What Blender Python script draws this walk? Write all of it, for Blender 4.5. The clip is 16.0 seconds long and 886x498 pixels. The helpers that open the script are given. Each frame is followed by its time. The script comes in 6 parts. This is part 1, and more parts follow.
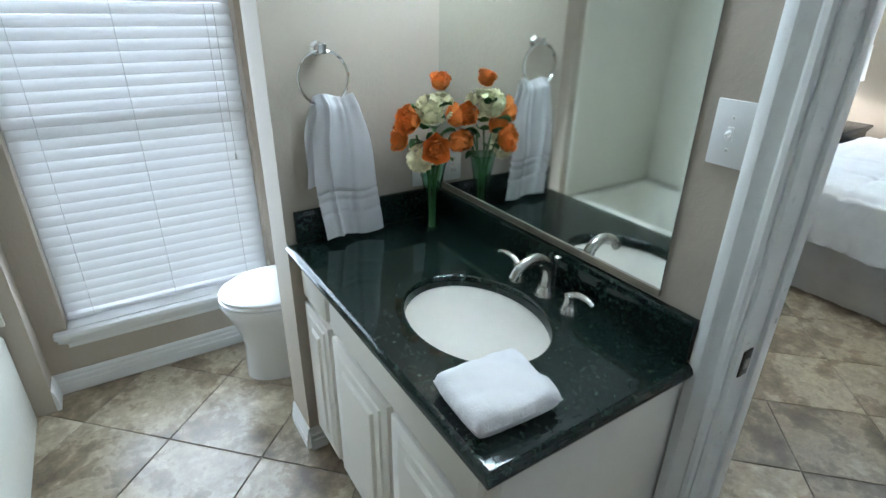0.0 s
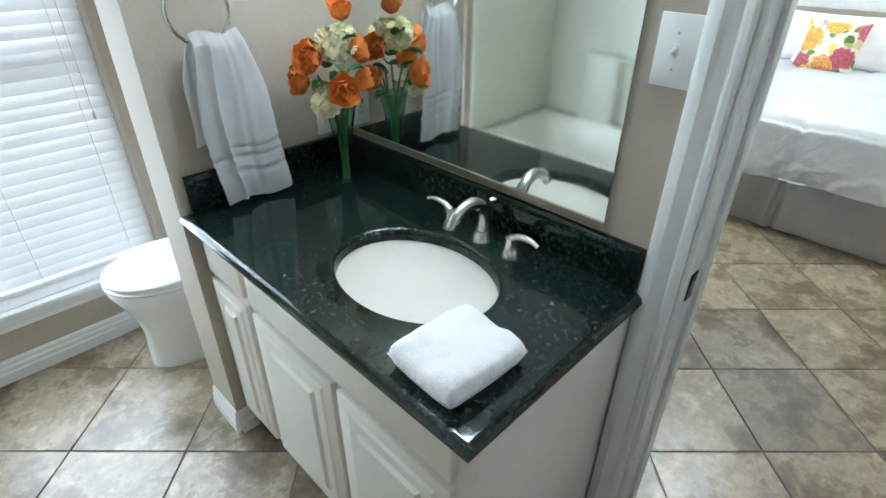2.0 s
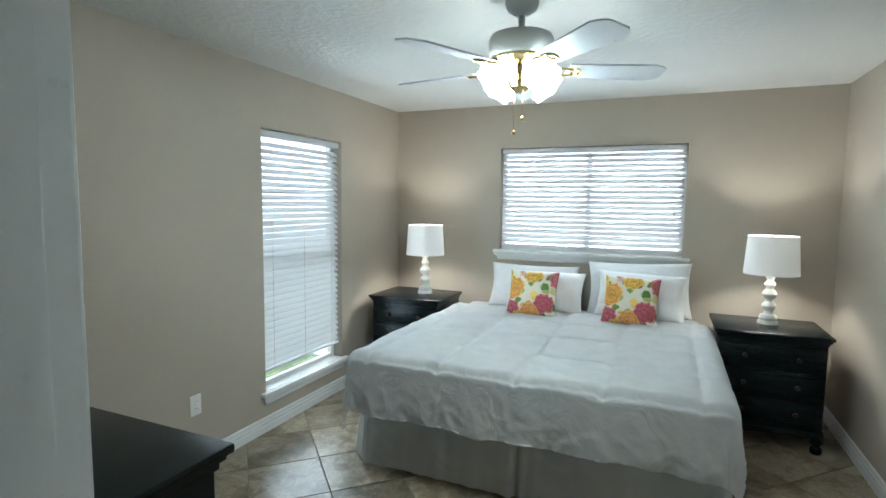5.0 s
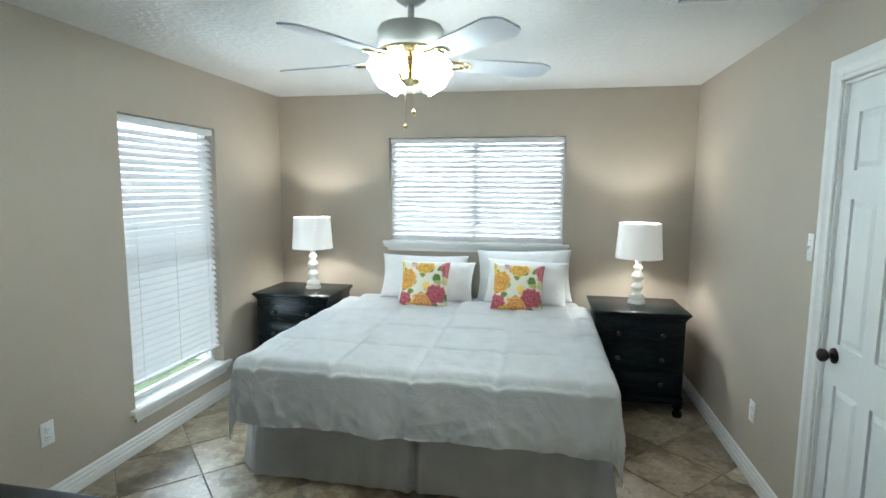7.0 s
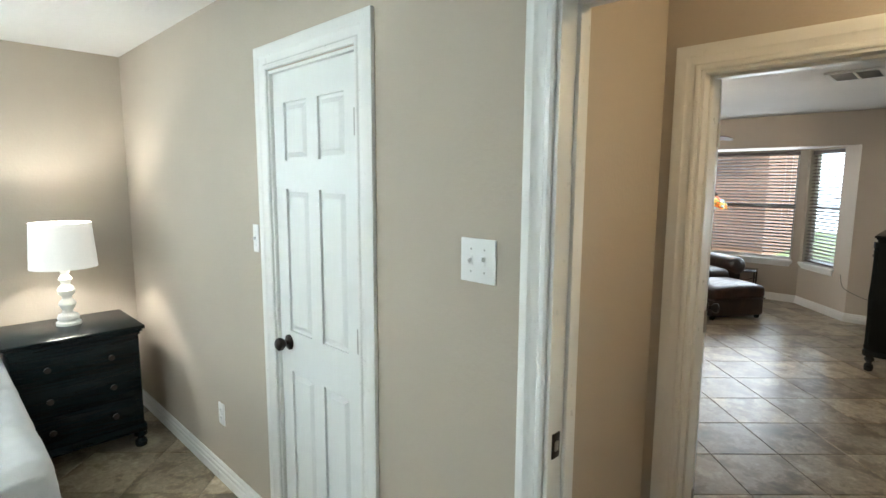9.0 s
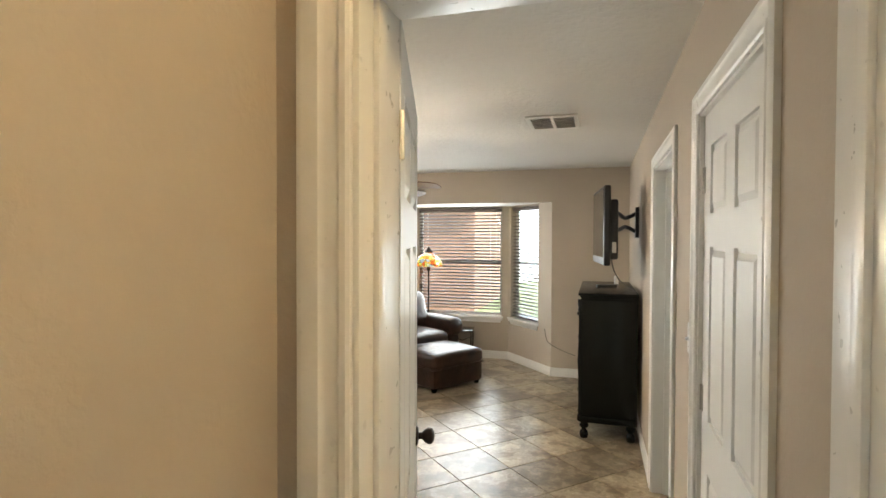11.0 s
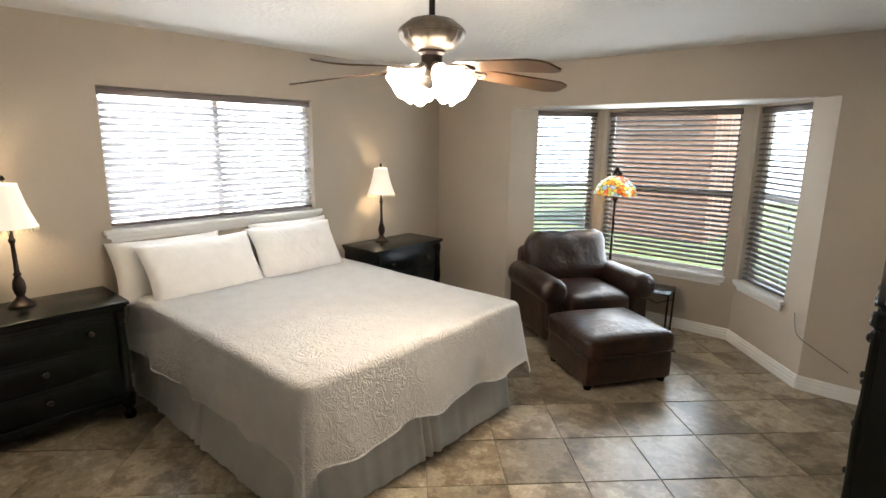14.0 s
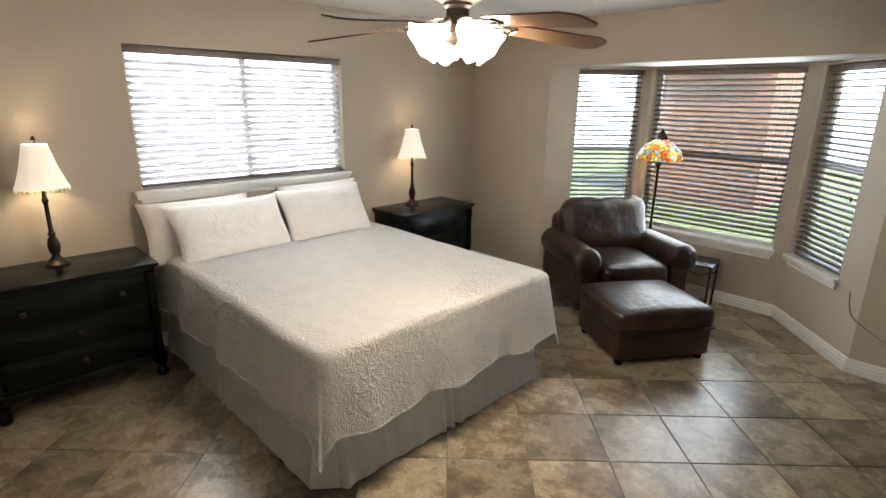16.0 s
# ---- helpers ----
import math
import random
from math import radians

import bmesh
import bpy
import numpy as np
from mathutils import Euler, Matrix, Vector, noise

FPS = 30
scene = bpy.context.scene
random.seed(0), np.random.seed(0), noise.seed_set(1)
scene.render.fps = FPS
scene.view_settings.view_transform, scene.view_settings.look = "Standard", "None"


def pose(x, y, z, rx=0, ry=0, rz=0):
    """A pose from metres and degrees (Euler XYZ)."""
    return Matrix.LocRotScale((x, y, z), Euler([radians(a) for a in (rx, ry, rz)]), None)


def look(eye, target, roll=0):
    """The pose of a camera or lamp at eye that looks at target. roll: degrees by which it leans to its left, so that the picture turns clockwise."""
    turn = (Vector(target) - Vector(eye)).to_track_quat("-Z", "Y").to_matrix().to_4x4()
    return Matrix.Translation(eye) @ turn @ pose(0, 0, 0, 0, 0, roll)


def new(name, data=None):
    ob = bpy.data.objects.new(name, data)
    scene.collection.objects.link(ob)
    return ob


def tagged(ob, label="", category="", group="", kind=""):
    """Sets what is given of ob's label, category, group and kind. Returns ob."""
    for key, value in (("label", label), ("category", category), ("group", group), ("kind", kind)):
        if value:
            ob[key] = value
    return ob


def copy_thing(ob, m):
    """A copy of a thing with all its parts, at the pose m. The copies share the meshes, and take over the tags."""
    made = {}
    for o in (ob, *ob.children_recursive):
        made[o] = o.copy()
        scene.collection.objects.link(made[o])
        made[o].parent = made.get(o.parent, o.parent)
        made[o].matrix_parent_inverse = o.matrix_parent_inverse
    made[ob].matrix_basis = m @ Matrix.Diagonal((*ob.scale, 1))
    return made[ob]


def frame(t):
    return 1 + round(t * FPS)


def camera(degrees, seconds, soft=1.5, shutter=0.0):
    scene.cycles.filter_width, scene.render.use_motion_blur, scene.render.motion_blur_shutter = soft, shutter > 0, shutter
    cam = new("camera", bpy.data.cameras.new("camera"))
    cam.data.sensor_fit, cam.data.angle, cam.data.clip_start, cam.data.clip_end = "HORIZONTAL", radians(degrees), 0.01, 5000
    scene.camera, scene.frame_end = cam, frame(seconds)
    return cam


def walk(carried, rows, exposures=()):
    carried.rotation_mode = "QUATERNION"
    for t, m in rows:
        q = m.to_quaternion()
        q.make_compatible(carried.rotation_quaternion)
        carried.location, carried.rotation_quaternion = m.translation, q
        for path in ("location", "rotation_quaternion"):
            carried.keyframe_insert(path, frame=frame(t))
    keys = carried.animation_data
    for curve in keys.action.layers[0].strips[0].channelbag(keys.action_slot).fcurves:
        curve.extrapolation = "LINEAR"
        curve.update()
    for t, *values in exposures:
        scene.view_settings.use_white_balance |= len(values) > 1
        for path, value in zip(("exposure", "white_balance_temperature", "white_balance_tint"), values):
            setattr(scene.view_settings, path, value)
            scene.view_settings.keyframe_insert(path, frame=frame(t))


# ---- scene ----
cam = camera(80.6, 16.0)
PATH = [
    (0, (0.436, 0.496, 1.583), (1.419, 2.013, 0.728), 0.9),
    (0.5, (0.439, 0.587, 1.574), (1.507, 1.979, 0.615), 0.7),
    (1, (0.435, 0.635, 1.563), (1.543, 1.952, 0.545), 0.5),
    (1.5, (0.432, 0.653, 1.556), (1.556, 1.94, 0.517), 0.4),
    (2, (0.445, 0.637, 1.549), (1.659, 1.834, 0.503), 0.4),
    (2.5, (0.505, 0.62, 1.549), (1.992, 1.504, 0.545), 0.5),
    (3, (0.609, 0.568, 1.551), (2.367, 1.007, 0.706), 0.2),
    (3.5, (0.735, 0.57, 1.586), (2.662, 0.67, 1.06), 0.2),
    (4, (0.984, 0.609, 1.579), (2.962, 0.752, 1.318), 0.4),
    (4.5, (1.24, 0.543, 1.541), (3.14, 1.143, 1.359), 0.6),
    (4.7, (1.286, 0.511, 1.534), (3.116, 1.298, 1.355), 0.7),
    (6.8, (1.319, 0.571, 1.578), (3.236, 1.094, 1.346), 0.6),
    (7, (1.347, 0.566, 1.581), (3.298, 0.937, 1.35), 0.4),
    (7.5, (1.434, 0.553, 1.597), (3.418, 0.486, 1.355), 0.1),
    (8, (1.525, 0.535, 1.599), (3.437, 0.006, 1.348), 0.1),
    (8.5, (1.628, 0.506, 1.596), (3.346, -0.486, 1.337), 0.1),
    (9, (1.731, 0.434, 1.586), (3.127, -0.974, 1.326), 0.3),
    (9.5, (1.841, 0.328, 1.578), (2.816, -1.397, 1.305), 0.6),
    (9.7, (1.871, 0.266, 1.574), (2.667, -1.549, 1.302), 0.6),
    (11.8, (2.173, -1.707, 1.572), (2.73, -3.626, 1.662), 0.6),
    (12, (2.184, -1.867, 1.578), (2.882, -3.739, 1.673), 0.7),
    (12.5, (2.206, -2.191, 1.637), (3.164, -3.947, 1.629), 0.7),
    (13, (2.209, -2.408, 1.638), (3.341, -4.047, 1.47), 0.6),
    (13.5, (2.179, -2.59, 1.672), (3.426, -4.124, 1.373), 0.6),
    (14, (2.204, -2.735, 1.697), (3.495, -4.207, 1.289), 0.7),
    (14.5, (2.228, -2.815, 1.718), (3.561, -4.22, 1.219), 0.8),
    (15, (2.233, -2.843, 1.724), (3.596, -4.208, 1.196), 0.9),
    (15.5, (2.233, -2.857, 1.719), (3.604, -4.21, 1.178), 0.9),
    (16, (2.235, -2.866, 1.715), (3.605, -4.213, 1.158), 0.9),
]
LIGHT_METER = [(0.0, 1.75, 5800, 12), (2.0, 2.05, 5980, 12), (3.0, 2.12, 6450, 9), (3.5, 1.66, 6200, 7), (4.5, 1.04, 5900, 5), (7.0, 1.27, 6000, 6), (8.5, 1.62, 6150, 7), (9.7, 2.12, 6500, 9), (12.0, 2.33, 7100, 9), (12.5, 2.28, 6850, 10), (13.5, 2.1, 6550, 10), (16.0, 1.9, 6550, 10)]
walk(cam, [(t, look(eye, target, roll)) for t, eye, target, roll in PATH], LIGHT_METER)

# ---- light ----
world = bpy.data.worlds.new("world")
scene.world = world
world.use_nodes = True
wn = world.node_tree
sky = wn.nodes.new("ShaderNodeTexSky")
sky.sky_type, sky.sun_disc = "NISHITA", False
sky.sun_elevation, sky.sun_rotation = radians(57), radians(300)
wn.nodes["Background"].inputs["Strength"].default_value = 0.15
wn.links.new(sky.outputs[0], wn.nodes["Background"].inputs["Color"])
sun = new("sun", bpy.data.lights.new("sun", "SUN"))
sun.data.energy, sun.data.angle, sun.data.color = 5.0, radians(0.5), (1, 0.95, 0.87)
sun.matrix_world = look((-21, 10, 42), (3, -2, 0))

COOL, WARM = (0.82, 0.98, 0.98), (1.0, 0.77, 0.46)


def window_light(name, eye, target, w, h, watts, color=(0.78, 0.92, 1.0)):
    d = bpy.data.lights.new(name, "AREA")
    d.shape, d.size, d.size_y, d.energy, d.color = "RECTANGLE", w, h, watts * 0.34, color
    ob = new(name, d)
    ob.matrix_world = look(eye, target)
    return ob


def bulb(name, at, watts, color, radius=0.04):
    d = bpy.data.lights.new(name, "POINT")
    d.energy, d.color, d.shadow_soft_size = watts * 0.34, color, radius
    ob = new(name, d)
    ob.location = at
    return ob


def glow_sheet(name, color, strength):
    """Glowing colour for sheets set outside to whiten the windows and blinds."""
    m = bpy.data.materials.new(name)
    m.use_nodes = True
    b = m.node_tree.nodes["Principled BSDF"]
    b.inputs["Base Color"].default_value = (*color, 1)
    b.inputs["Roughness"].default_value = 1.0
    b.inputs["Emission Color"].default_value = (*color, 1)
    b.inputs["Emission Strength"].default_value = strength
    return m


window_light("daylight_bath", (0.54, 2.80, 1.2), (0.54, 0, 0.9), 0.8, 1.6, 18)
window_light("daylight_bed_head", (5.66, 1.15, 1.57), (0, 1.15, 1.2), 1.4, 0.8, 12)
window_light("daylight_bed_side", (4.38, 2.80, 1.2), (4.38, 0, 0.8), 0.8, 1.5, 16)
window_light("daylight_second_head", (5.90, -4.6, 1.55), (0, -4.6, 1.0), 1.5, 0.85, 9, (0.92, 0.96, 1.0))
window_light("daylight_ensuite", (1.15, -5.36, 1.4), (1.15, -3, 1.0), 0.5, 0.85, 18)
window_light("daylight_bay", (3.83, -7.45, 1.3), (3.83, -2, 2.0), 1.1, 1.4, 18, (0.86, 0.94, 1.0))

# ---- materials ----


def tree(name):
    m = bpy.data.materials.new(name)
    m.use_nodes = True
    nt = m.node_tree
    return m, nt, nt.nodes["Principled BSDF"]


def node(nt, kind, **kw):
    n = nt.nodes.new(kind)
    for k, v in kw.items():
        n.inputs[k.replace("_", " ")].default_value = v
    return n


def coords(nt, scale=1.0, world_space=False):
    if world_space:
        out = nt.nodes.new("ShaderNodeNewGeometry").outputs["Position"]
    else:
        out = nt.nodes.new("ShaderNodeTexCoord").outputs["Object"]
    mp = nt.nodes.new("ShaderNodeMapping")
    mp.inputs["Scale"].default_value = scale if isinstance(scale, tuple) else (scale,) * 3
    nt.links.new(out, mp.inputs["Vector"])
    return mp.outputs[0]


def ramp(nt, fac, stops):
    r = nt.nodes.new("ShaderNodeValToRGB")
    el = r.color_ramp.elements
    el[0].position, el[0].color = stops[0][0], (*stops[0][1], 1)
    el[1].position, el[1].color = stops[-1][0], (*stops[-1][1], 1)
    for p, c in stops[1:-1]:
        e = el.new(p)
        e.color = (*c, 1)
    nt.links.new(fac, r.inputs["Fac"])
    return r.outputs[0]


def bump(nt, bsdf, height, strength=0.3, distance=0.01):
    b = node(nt, "ShaderNodeBump", Strength=strength, Distance=distance)
    nt.links.new(height, b.inputs["Height"])
    nt.links.new(b.outputs[0], bsdf.inputs["Normal"])
    return b


def tint(c, k):
    return tuple(min(1, v * k) for v in c)


def plain(name, color, rough=0.5, metal=0.0, vary=0.12, scale=6.0, bumps=0.0, bump_scale=120.0, coat=0.0, world_space=False):
    """Colour with a slow and a fine variation, and a fine relief."""
    m, nt, b = tree(name)
    co = coords(nt, 1.0, world_space)
    n1 = node(nt, "ShaderNodeTexNoise", Scale=scale, Detail=6.0, Roughness=0.6)
    nt.links.new(co, n1.inputs["Vector"])
    col = ramp(nt, n1.outputs["Fac"], [(0.25, tint(color, 1 - vary)), (0.75, tint(color, 1 + vary))])
    nt.links.new(col, b.inputs["Base Color"])
    n2 = node(nt, "ShaderNodeTexNoise", Scale=scale * 7, Detail=3.0)
    nt.links.new(co, n2.inputs["Vector"])
    mr = nt.nodes.new("ShaderNodeMapRange")
    mr.inputs["To Min"].default_value, mr.inputs["To Max"].default_value = max(0.02, rough - 0.07), min(1, rough + 0.07)
    nt.links.new(n2.outputs["Fac"], mr.inputs["Value"])
    nt.links.new(mr.outputs[0], b.inputs["Roughness"])
    b.inputs["Metallic"].default_value = metal
    b.inputs["Coat Weight"].default_value = coat
    b.inputs["Coat Roughness"].default_value = 0.08
    if bumps:
        n3 = node(nt, "ShaderNodeTexNoise", Scale=bump_scale, Detail=3.0)
        nt.links.new(co, n3.inputs["Vector"])
        bump(nt, b, n3.outputs["Fac"], bumps, 0.004)
    return m


def textured_plaster(name, color, scale, strength, distance, rough=0.75):
    m, nt, b = tree(name)
    co = coords(nt, 1.0, True)
    n1 = node(nt, "ShaderNodeTexNoise", Scale=1.3, Detail=5.0)
    nt.links.new(co, n1.inputs["Vector"])
    nt.links.new(ramp(nt, n1.outputs["Fac"], [(0.3, tint(color, 0.96)), (0.7, tint(color, 1.03))]), b.inputs["Base Color"])
    n2 = node(nt, "ShaderNodeTexNoise", Scale=scale, Detail=4.0, Roughness=0.55)
    nt.links.new(co, n2.inputs["Vector"])
    h = ramp(nt, n2.outputs["Fac"], [(0.44, (0, 0, 0)), (0.60, (1, 1, 1))])
    bump(nt, b, h, strength, distance)
    b.inputs["Roughness"].default_value = rough
    return m


def slate_tile():
    m, nt, b = tree("slate_look_porcelain")
    co = coords(nt, 1.0, True)
    info = nt.nodes.new("ShaderNodeObjectInfo")
    off = nt.nodes.new("ShaderNodeVectorMath")
    off.operation = "MULTIPLY_ADD"
    comb = nt.nodes.new("ShaderNodeCombineXYZ")
    nt.links.new(info.outputs["Random"], comb.inputs[0])
    nt.links.new(info.outputs["Random"], comb.inputs[2])
    nt.links.new(comb.outputs[0], off.inputs[0])
    off.inputs[1].default_value = (37, 0, 61)
    nt.links.new(co, off.inputs[2])
    big = node(nt, "ShaderNodeTexNoise", Scale=4.0, Detail=9.0, Roughness=0.68, Distortion=0.15)
    nt.links.new(off.outputs[0], big.inputs["Vector"])
    base = ramp(nt, big.outputs["Fac"], [(0.34, (0.098, 0.070, 0.041)), (0.44, (0.175, 0.134, 0.085)), (0.485, (0.225, 0.18, 0.12)), (0.515, (0.33, 0.275, 0.192)), (0.57, (0.26, 0.212, 0.145)), (0.66, (0.43, 0.37, 0.272))])
    fine = node(nt, "ShaderNodeTexNoise", Scale=15.0, Detail=10.0, Roughness=0.72, Distortion=0.2)
    nt.links.new(off.outputs[0], fine.inputs["Vector"])
    mix = nt.nodes.new("ShaderNodeMix")
    mix.data_type, mix.blend_type = "RGBA", "OVERLAY"
    mix.inputs["Factor"].default_value = 0.8
    nt.links.new(base, mix.inputs["A"])
    nt.links.new(ramp(nt, fine.outputs["Fac"], [(0.3, (0.3, 0.3, 0.3)), (0.7, (0.7, 0.7, 0.7))]), mix.inputs["B"])
    hsv = nt.nodes.new("ShaderNodeHueSaturation")
    mr = nt.nodes.new("ShaderNodeMapRange")
    mr.inputs["To Min"].default_value, mr.inputs["To Max"].default_value = 0.7, 1.22
    nt.links.new(info.outputs["Random"], mr.inputs["Value"])
    nt.links.new(mr.outputs[0], hsv.inputs["Value"])
    nt.links.new(mix.outputs["Result"], hsv.inputs["Color"])
    nt.links.new(hsv.outputs[0], b.inputs["Base Color"])
    b.inputs["Roughness"].default_value = 0.29
    bump(nt, b, fine.outputs["Fac"], 0.12, 0.004)
    return m


def granite():
    m, nt, b = tree("dark_green_granite")
    co = coords(nt)
    v = node(nt, "ShaderNodeTexVoronoi", Scale=150.0)
    n = node(nt, "ShaderNodeTexNoise", Scale=75.0, Detail=8.0, Roughness=0.7)
    for t in (v, n):
        nt.links.new(co, t.inputs["Vector"])
    c1 = ramp(nt, n.outputs["Fac"], [(0.35, (0.002, 0.006, 0.005)), (0.50, (0.006, 0.016, 0.013)), (0.60, (0.016, 0.032, 0.025)), (0.72, (0.085, 0.066, 0.036))])
    mix = nt.nodes.new("ShaderNodeMix")
    mix.data_type, mix.blend_type = "RGBA", "MULTIPLY"
    mix.inputs["Factor"].default_value = 0.6
    nt.links.new(c1, mix.inputs["A"])
    nt.links.new(ramp(nt, v.outputs["Color"], [(0.2, (0.4, 0.4, 0.4)), (0.8, (1.5, 1.5, 1.4))]), mix.inputs["B"])
    nt.links.new(mix.outputs["Result"], b.inputs["Base Color"])
    b.inputs["Roughness"].default_value = 0.07
    return m


def wood(name, color, rough=0.35, scale=(3, 3, 40), depth=0.35):
    m, nt, b = tree(name)
    n = node(nt, "ShaderNodeTexNoise", Scale=1.0, Detail=6.0, Distortion=1.2)
    nt.links.new(coords(nt, scale), n.inputs["Vector"])
    nt.links.new(ramp(nt, n.outputs["Fac"], [(0.3, tint(color, 1 - depth)), (0.7, tint(color, 1 + depth))]), b.inputs["Base Color"])
    b.inputs["Roughness"].default_value = rough
    b.inputs["Specular IOR Level"].default_value = 0.25
    bump(nt, b, n.outputs["Fac"], 0.08, 0.002)
    return m


def cloth(name, color, scale=500.0, strength=0.25, wrinkle=0.0, emboss=0.0, rough=0.9):
    m, nt, b = tree(name)
    co = coords(nt)
    n = node(nt, "ShaderNodeTexNoise", Scale=scale, Detail=2.0)
    n2 = node(nt, "ShaderNodeTexNoise", Scale=9.0, Detail=5.0)
    for t in (n, n2):
        nt.links.new(co, t.inputs["Vector"])
    nt.links.new(ramp(nt, n2.outputs["Fac"], [(0.3, tint(color, 0.95)), (0.7, tint(color, 1.03))]), b.inputs["Base Color"])
    b.inputs["Roughness"].default_value = rough
    b.inputs["Sheen Weight"].default_value = 0.2
    h = n.outputs["Fac"]
    last = bump(nt, b, h, strength, 0.0035 if strength >= 1 else 0.002)
    if wrinkle:
        w = node(nt, "ShaderNodeTexNoise", Scale=7.0, Detail=4.0, Distortion=1.5)
        nt.links.new(co, w.inputs["Vector"])
        b2 = node(nt, "ShaderNodeBump", Strength=wrinkle, Distance=0.03)
        nt.links.new(w.outputs["Fac"], b2.inputs["Height"])
        nt.links.new(b2.outputs[0], last.inputs["Normal"])
    if emboss:
        w = node(nt, "ShaderNodeTexNoise", Scale=15.0, Detail=2.0, Distortion=1.4)
        nt.links.new(co, w.inputs["Vector"])
        hh = ramp(nt, w.outputs["Fac"], [(0.40, (0, 0, 0)), (0.47, (1, 1, 1)), (0.53, (0.2, 0.2, 0.2)), (0.62, (0.9, 0.9, 0.9))])
        b2 = node(nt, "ShaderNodeBump", Strength=emboss, Distance=0.007)
        nt.links.new(hh, b2.inputs["Height"])
        nt.links.new(b2.outputs[0], last.inputs["Normal"])
    return m


def leather():
    m, nt, b = tree("brown_leather")
    co = coords(nt)
    n = node(nt, "ShaderNodeTexNoise", Scale=5.0, Detail=5.0, Distortion=0.6)
    v = node(nt, "ShaderNodeTexVoronoi", Scale=260.0)
    w = node(nt, "ShaderNodeTexNoise", Scale=10.0, Detail=3.0, Distortion=1.8)
    for t in (n, v, w):
        nt.links.new(co, t.inputs["Vector"])
    nt.links.new(ramp(nt, n.outputs["Fac"], [(0.3, (0.011, 0.0055, 0.0038)), (0.6, (0.031, 0.0140, 0.0080)), (0.8, (0.064, 0.031, 0.018))]), b.inputs["Base Color"])
    b.inputs["Roughness"].default_value = 0.33
    b1 = bump(nt, b, v.outputs["Distance"], 0.15, 0.002)
    b2 = node(nt, "ShaderNodeBump", Strength=0.3, Distance=0.02)
    nt.links.new(w.outputs["Fac"], b2.inputs["Height"])
    nt.links.new(b2.outputs[0], b1.inputs["Normal"])
    return m


def glowing(name, color, strength, base=(0.85, 0.82, 0.76), rough=0.5):
    m, nt, b = tree(name)
    n = node(nt, "ShaderNodeTexNoise", Scale=180.0, Detail=2.0)
    nt.links.new(coords(nt), n.inputs["Vector"])
    nt.links.new(ramp(nt, n.outputs["Fac"], [(0.3, tint(base, 0.95)), (0.7, base)]), b.inputs["Base Color"])
    b.inputs["Emission Color"].default_value = (*color, 1)
    b.inputs["Emission Strength"].default_value = strength
    b.inputs["Roughness"].default_value = rough
    return m


def stained_glass():
    m, nt, b = tree("stained_glass_mosaic")
    v = node(nt, "ShaderNodeTexVoronoi", Scale=26.0)
    nt.links.new(coords(nt), v.inputs["Vector"])
    sep = nt.nodes.new("ShaderNodeSeparateColor")
    nt.links.new(v.outputs["Color"], sep.inputs[0])
    col = ramp(nt, sep.outputs[0], [(0.0, (0.75, 0.08, 0.02)), (0.25, (0.9, 0.35, 0.03)), (0.45, (0.95, 0.75, 0.15)), (0.6, (0.25, 0.45, 0.06)), (0.8, (0.9, 0.85, 0.6)), (1.0, (0.10, 0.25, 0.45))])
    v2 = nt.nodes.new("ShaderNodeTexVoronoi")
    v2.feature = "DISTANCE_TO_EDGE"
    v2.inputs["Scale"].default_value = 26.0
    nt.links.new(coords(nt), v2.inputs["Vector"])
    lead = ramp(nt, v2.outputs["Distance"], [(0.03, (0.02, 0.02, 0.02)), (0.07, (1, 1, 1))])
    mix = nt.nodes.new("ShaderNodeMix")
    mix.data_type, mix.blend_type = "RGBA", "MULTIPLY"
    mix.inputs["Factor"].default_value = 1.0
    nt.links.new(col, mix.inputs["A"])
    nt.links.new(lead, mix.inputs["B"])
    nt.links.new(mix.outputs["Result"], b.inputs["Base Color"])
    nt.links.new(mix.outputs["Result"], b.inputs["Emission Color"])
    b.inputs["Emission Strength"].default_value = 0.12
    b.inputs["Roughness"].default_value = 0.2
    return m


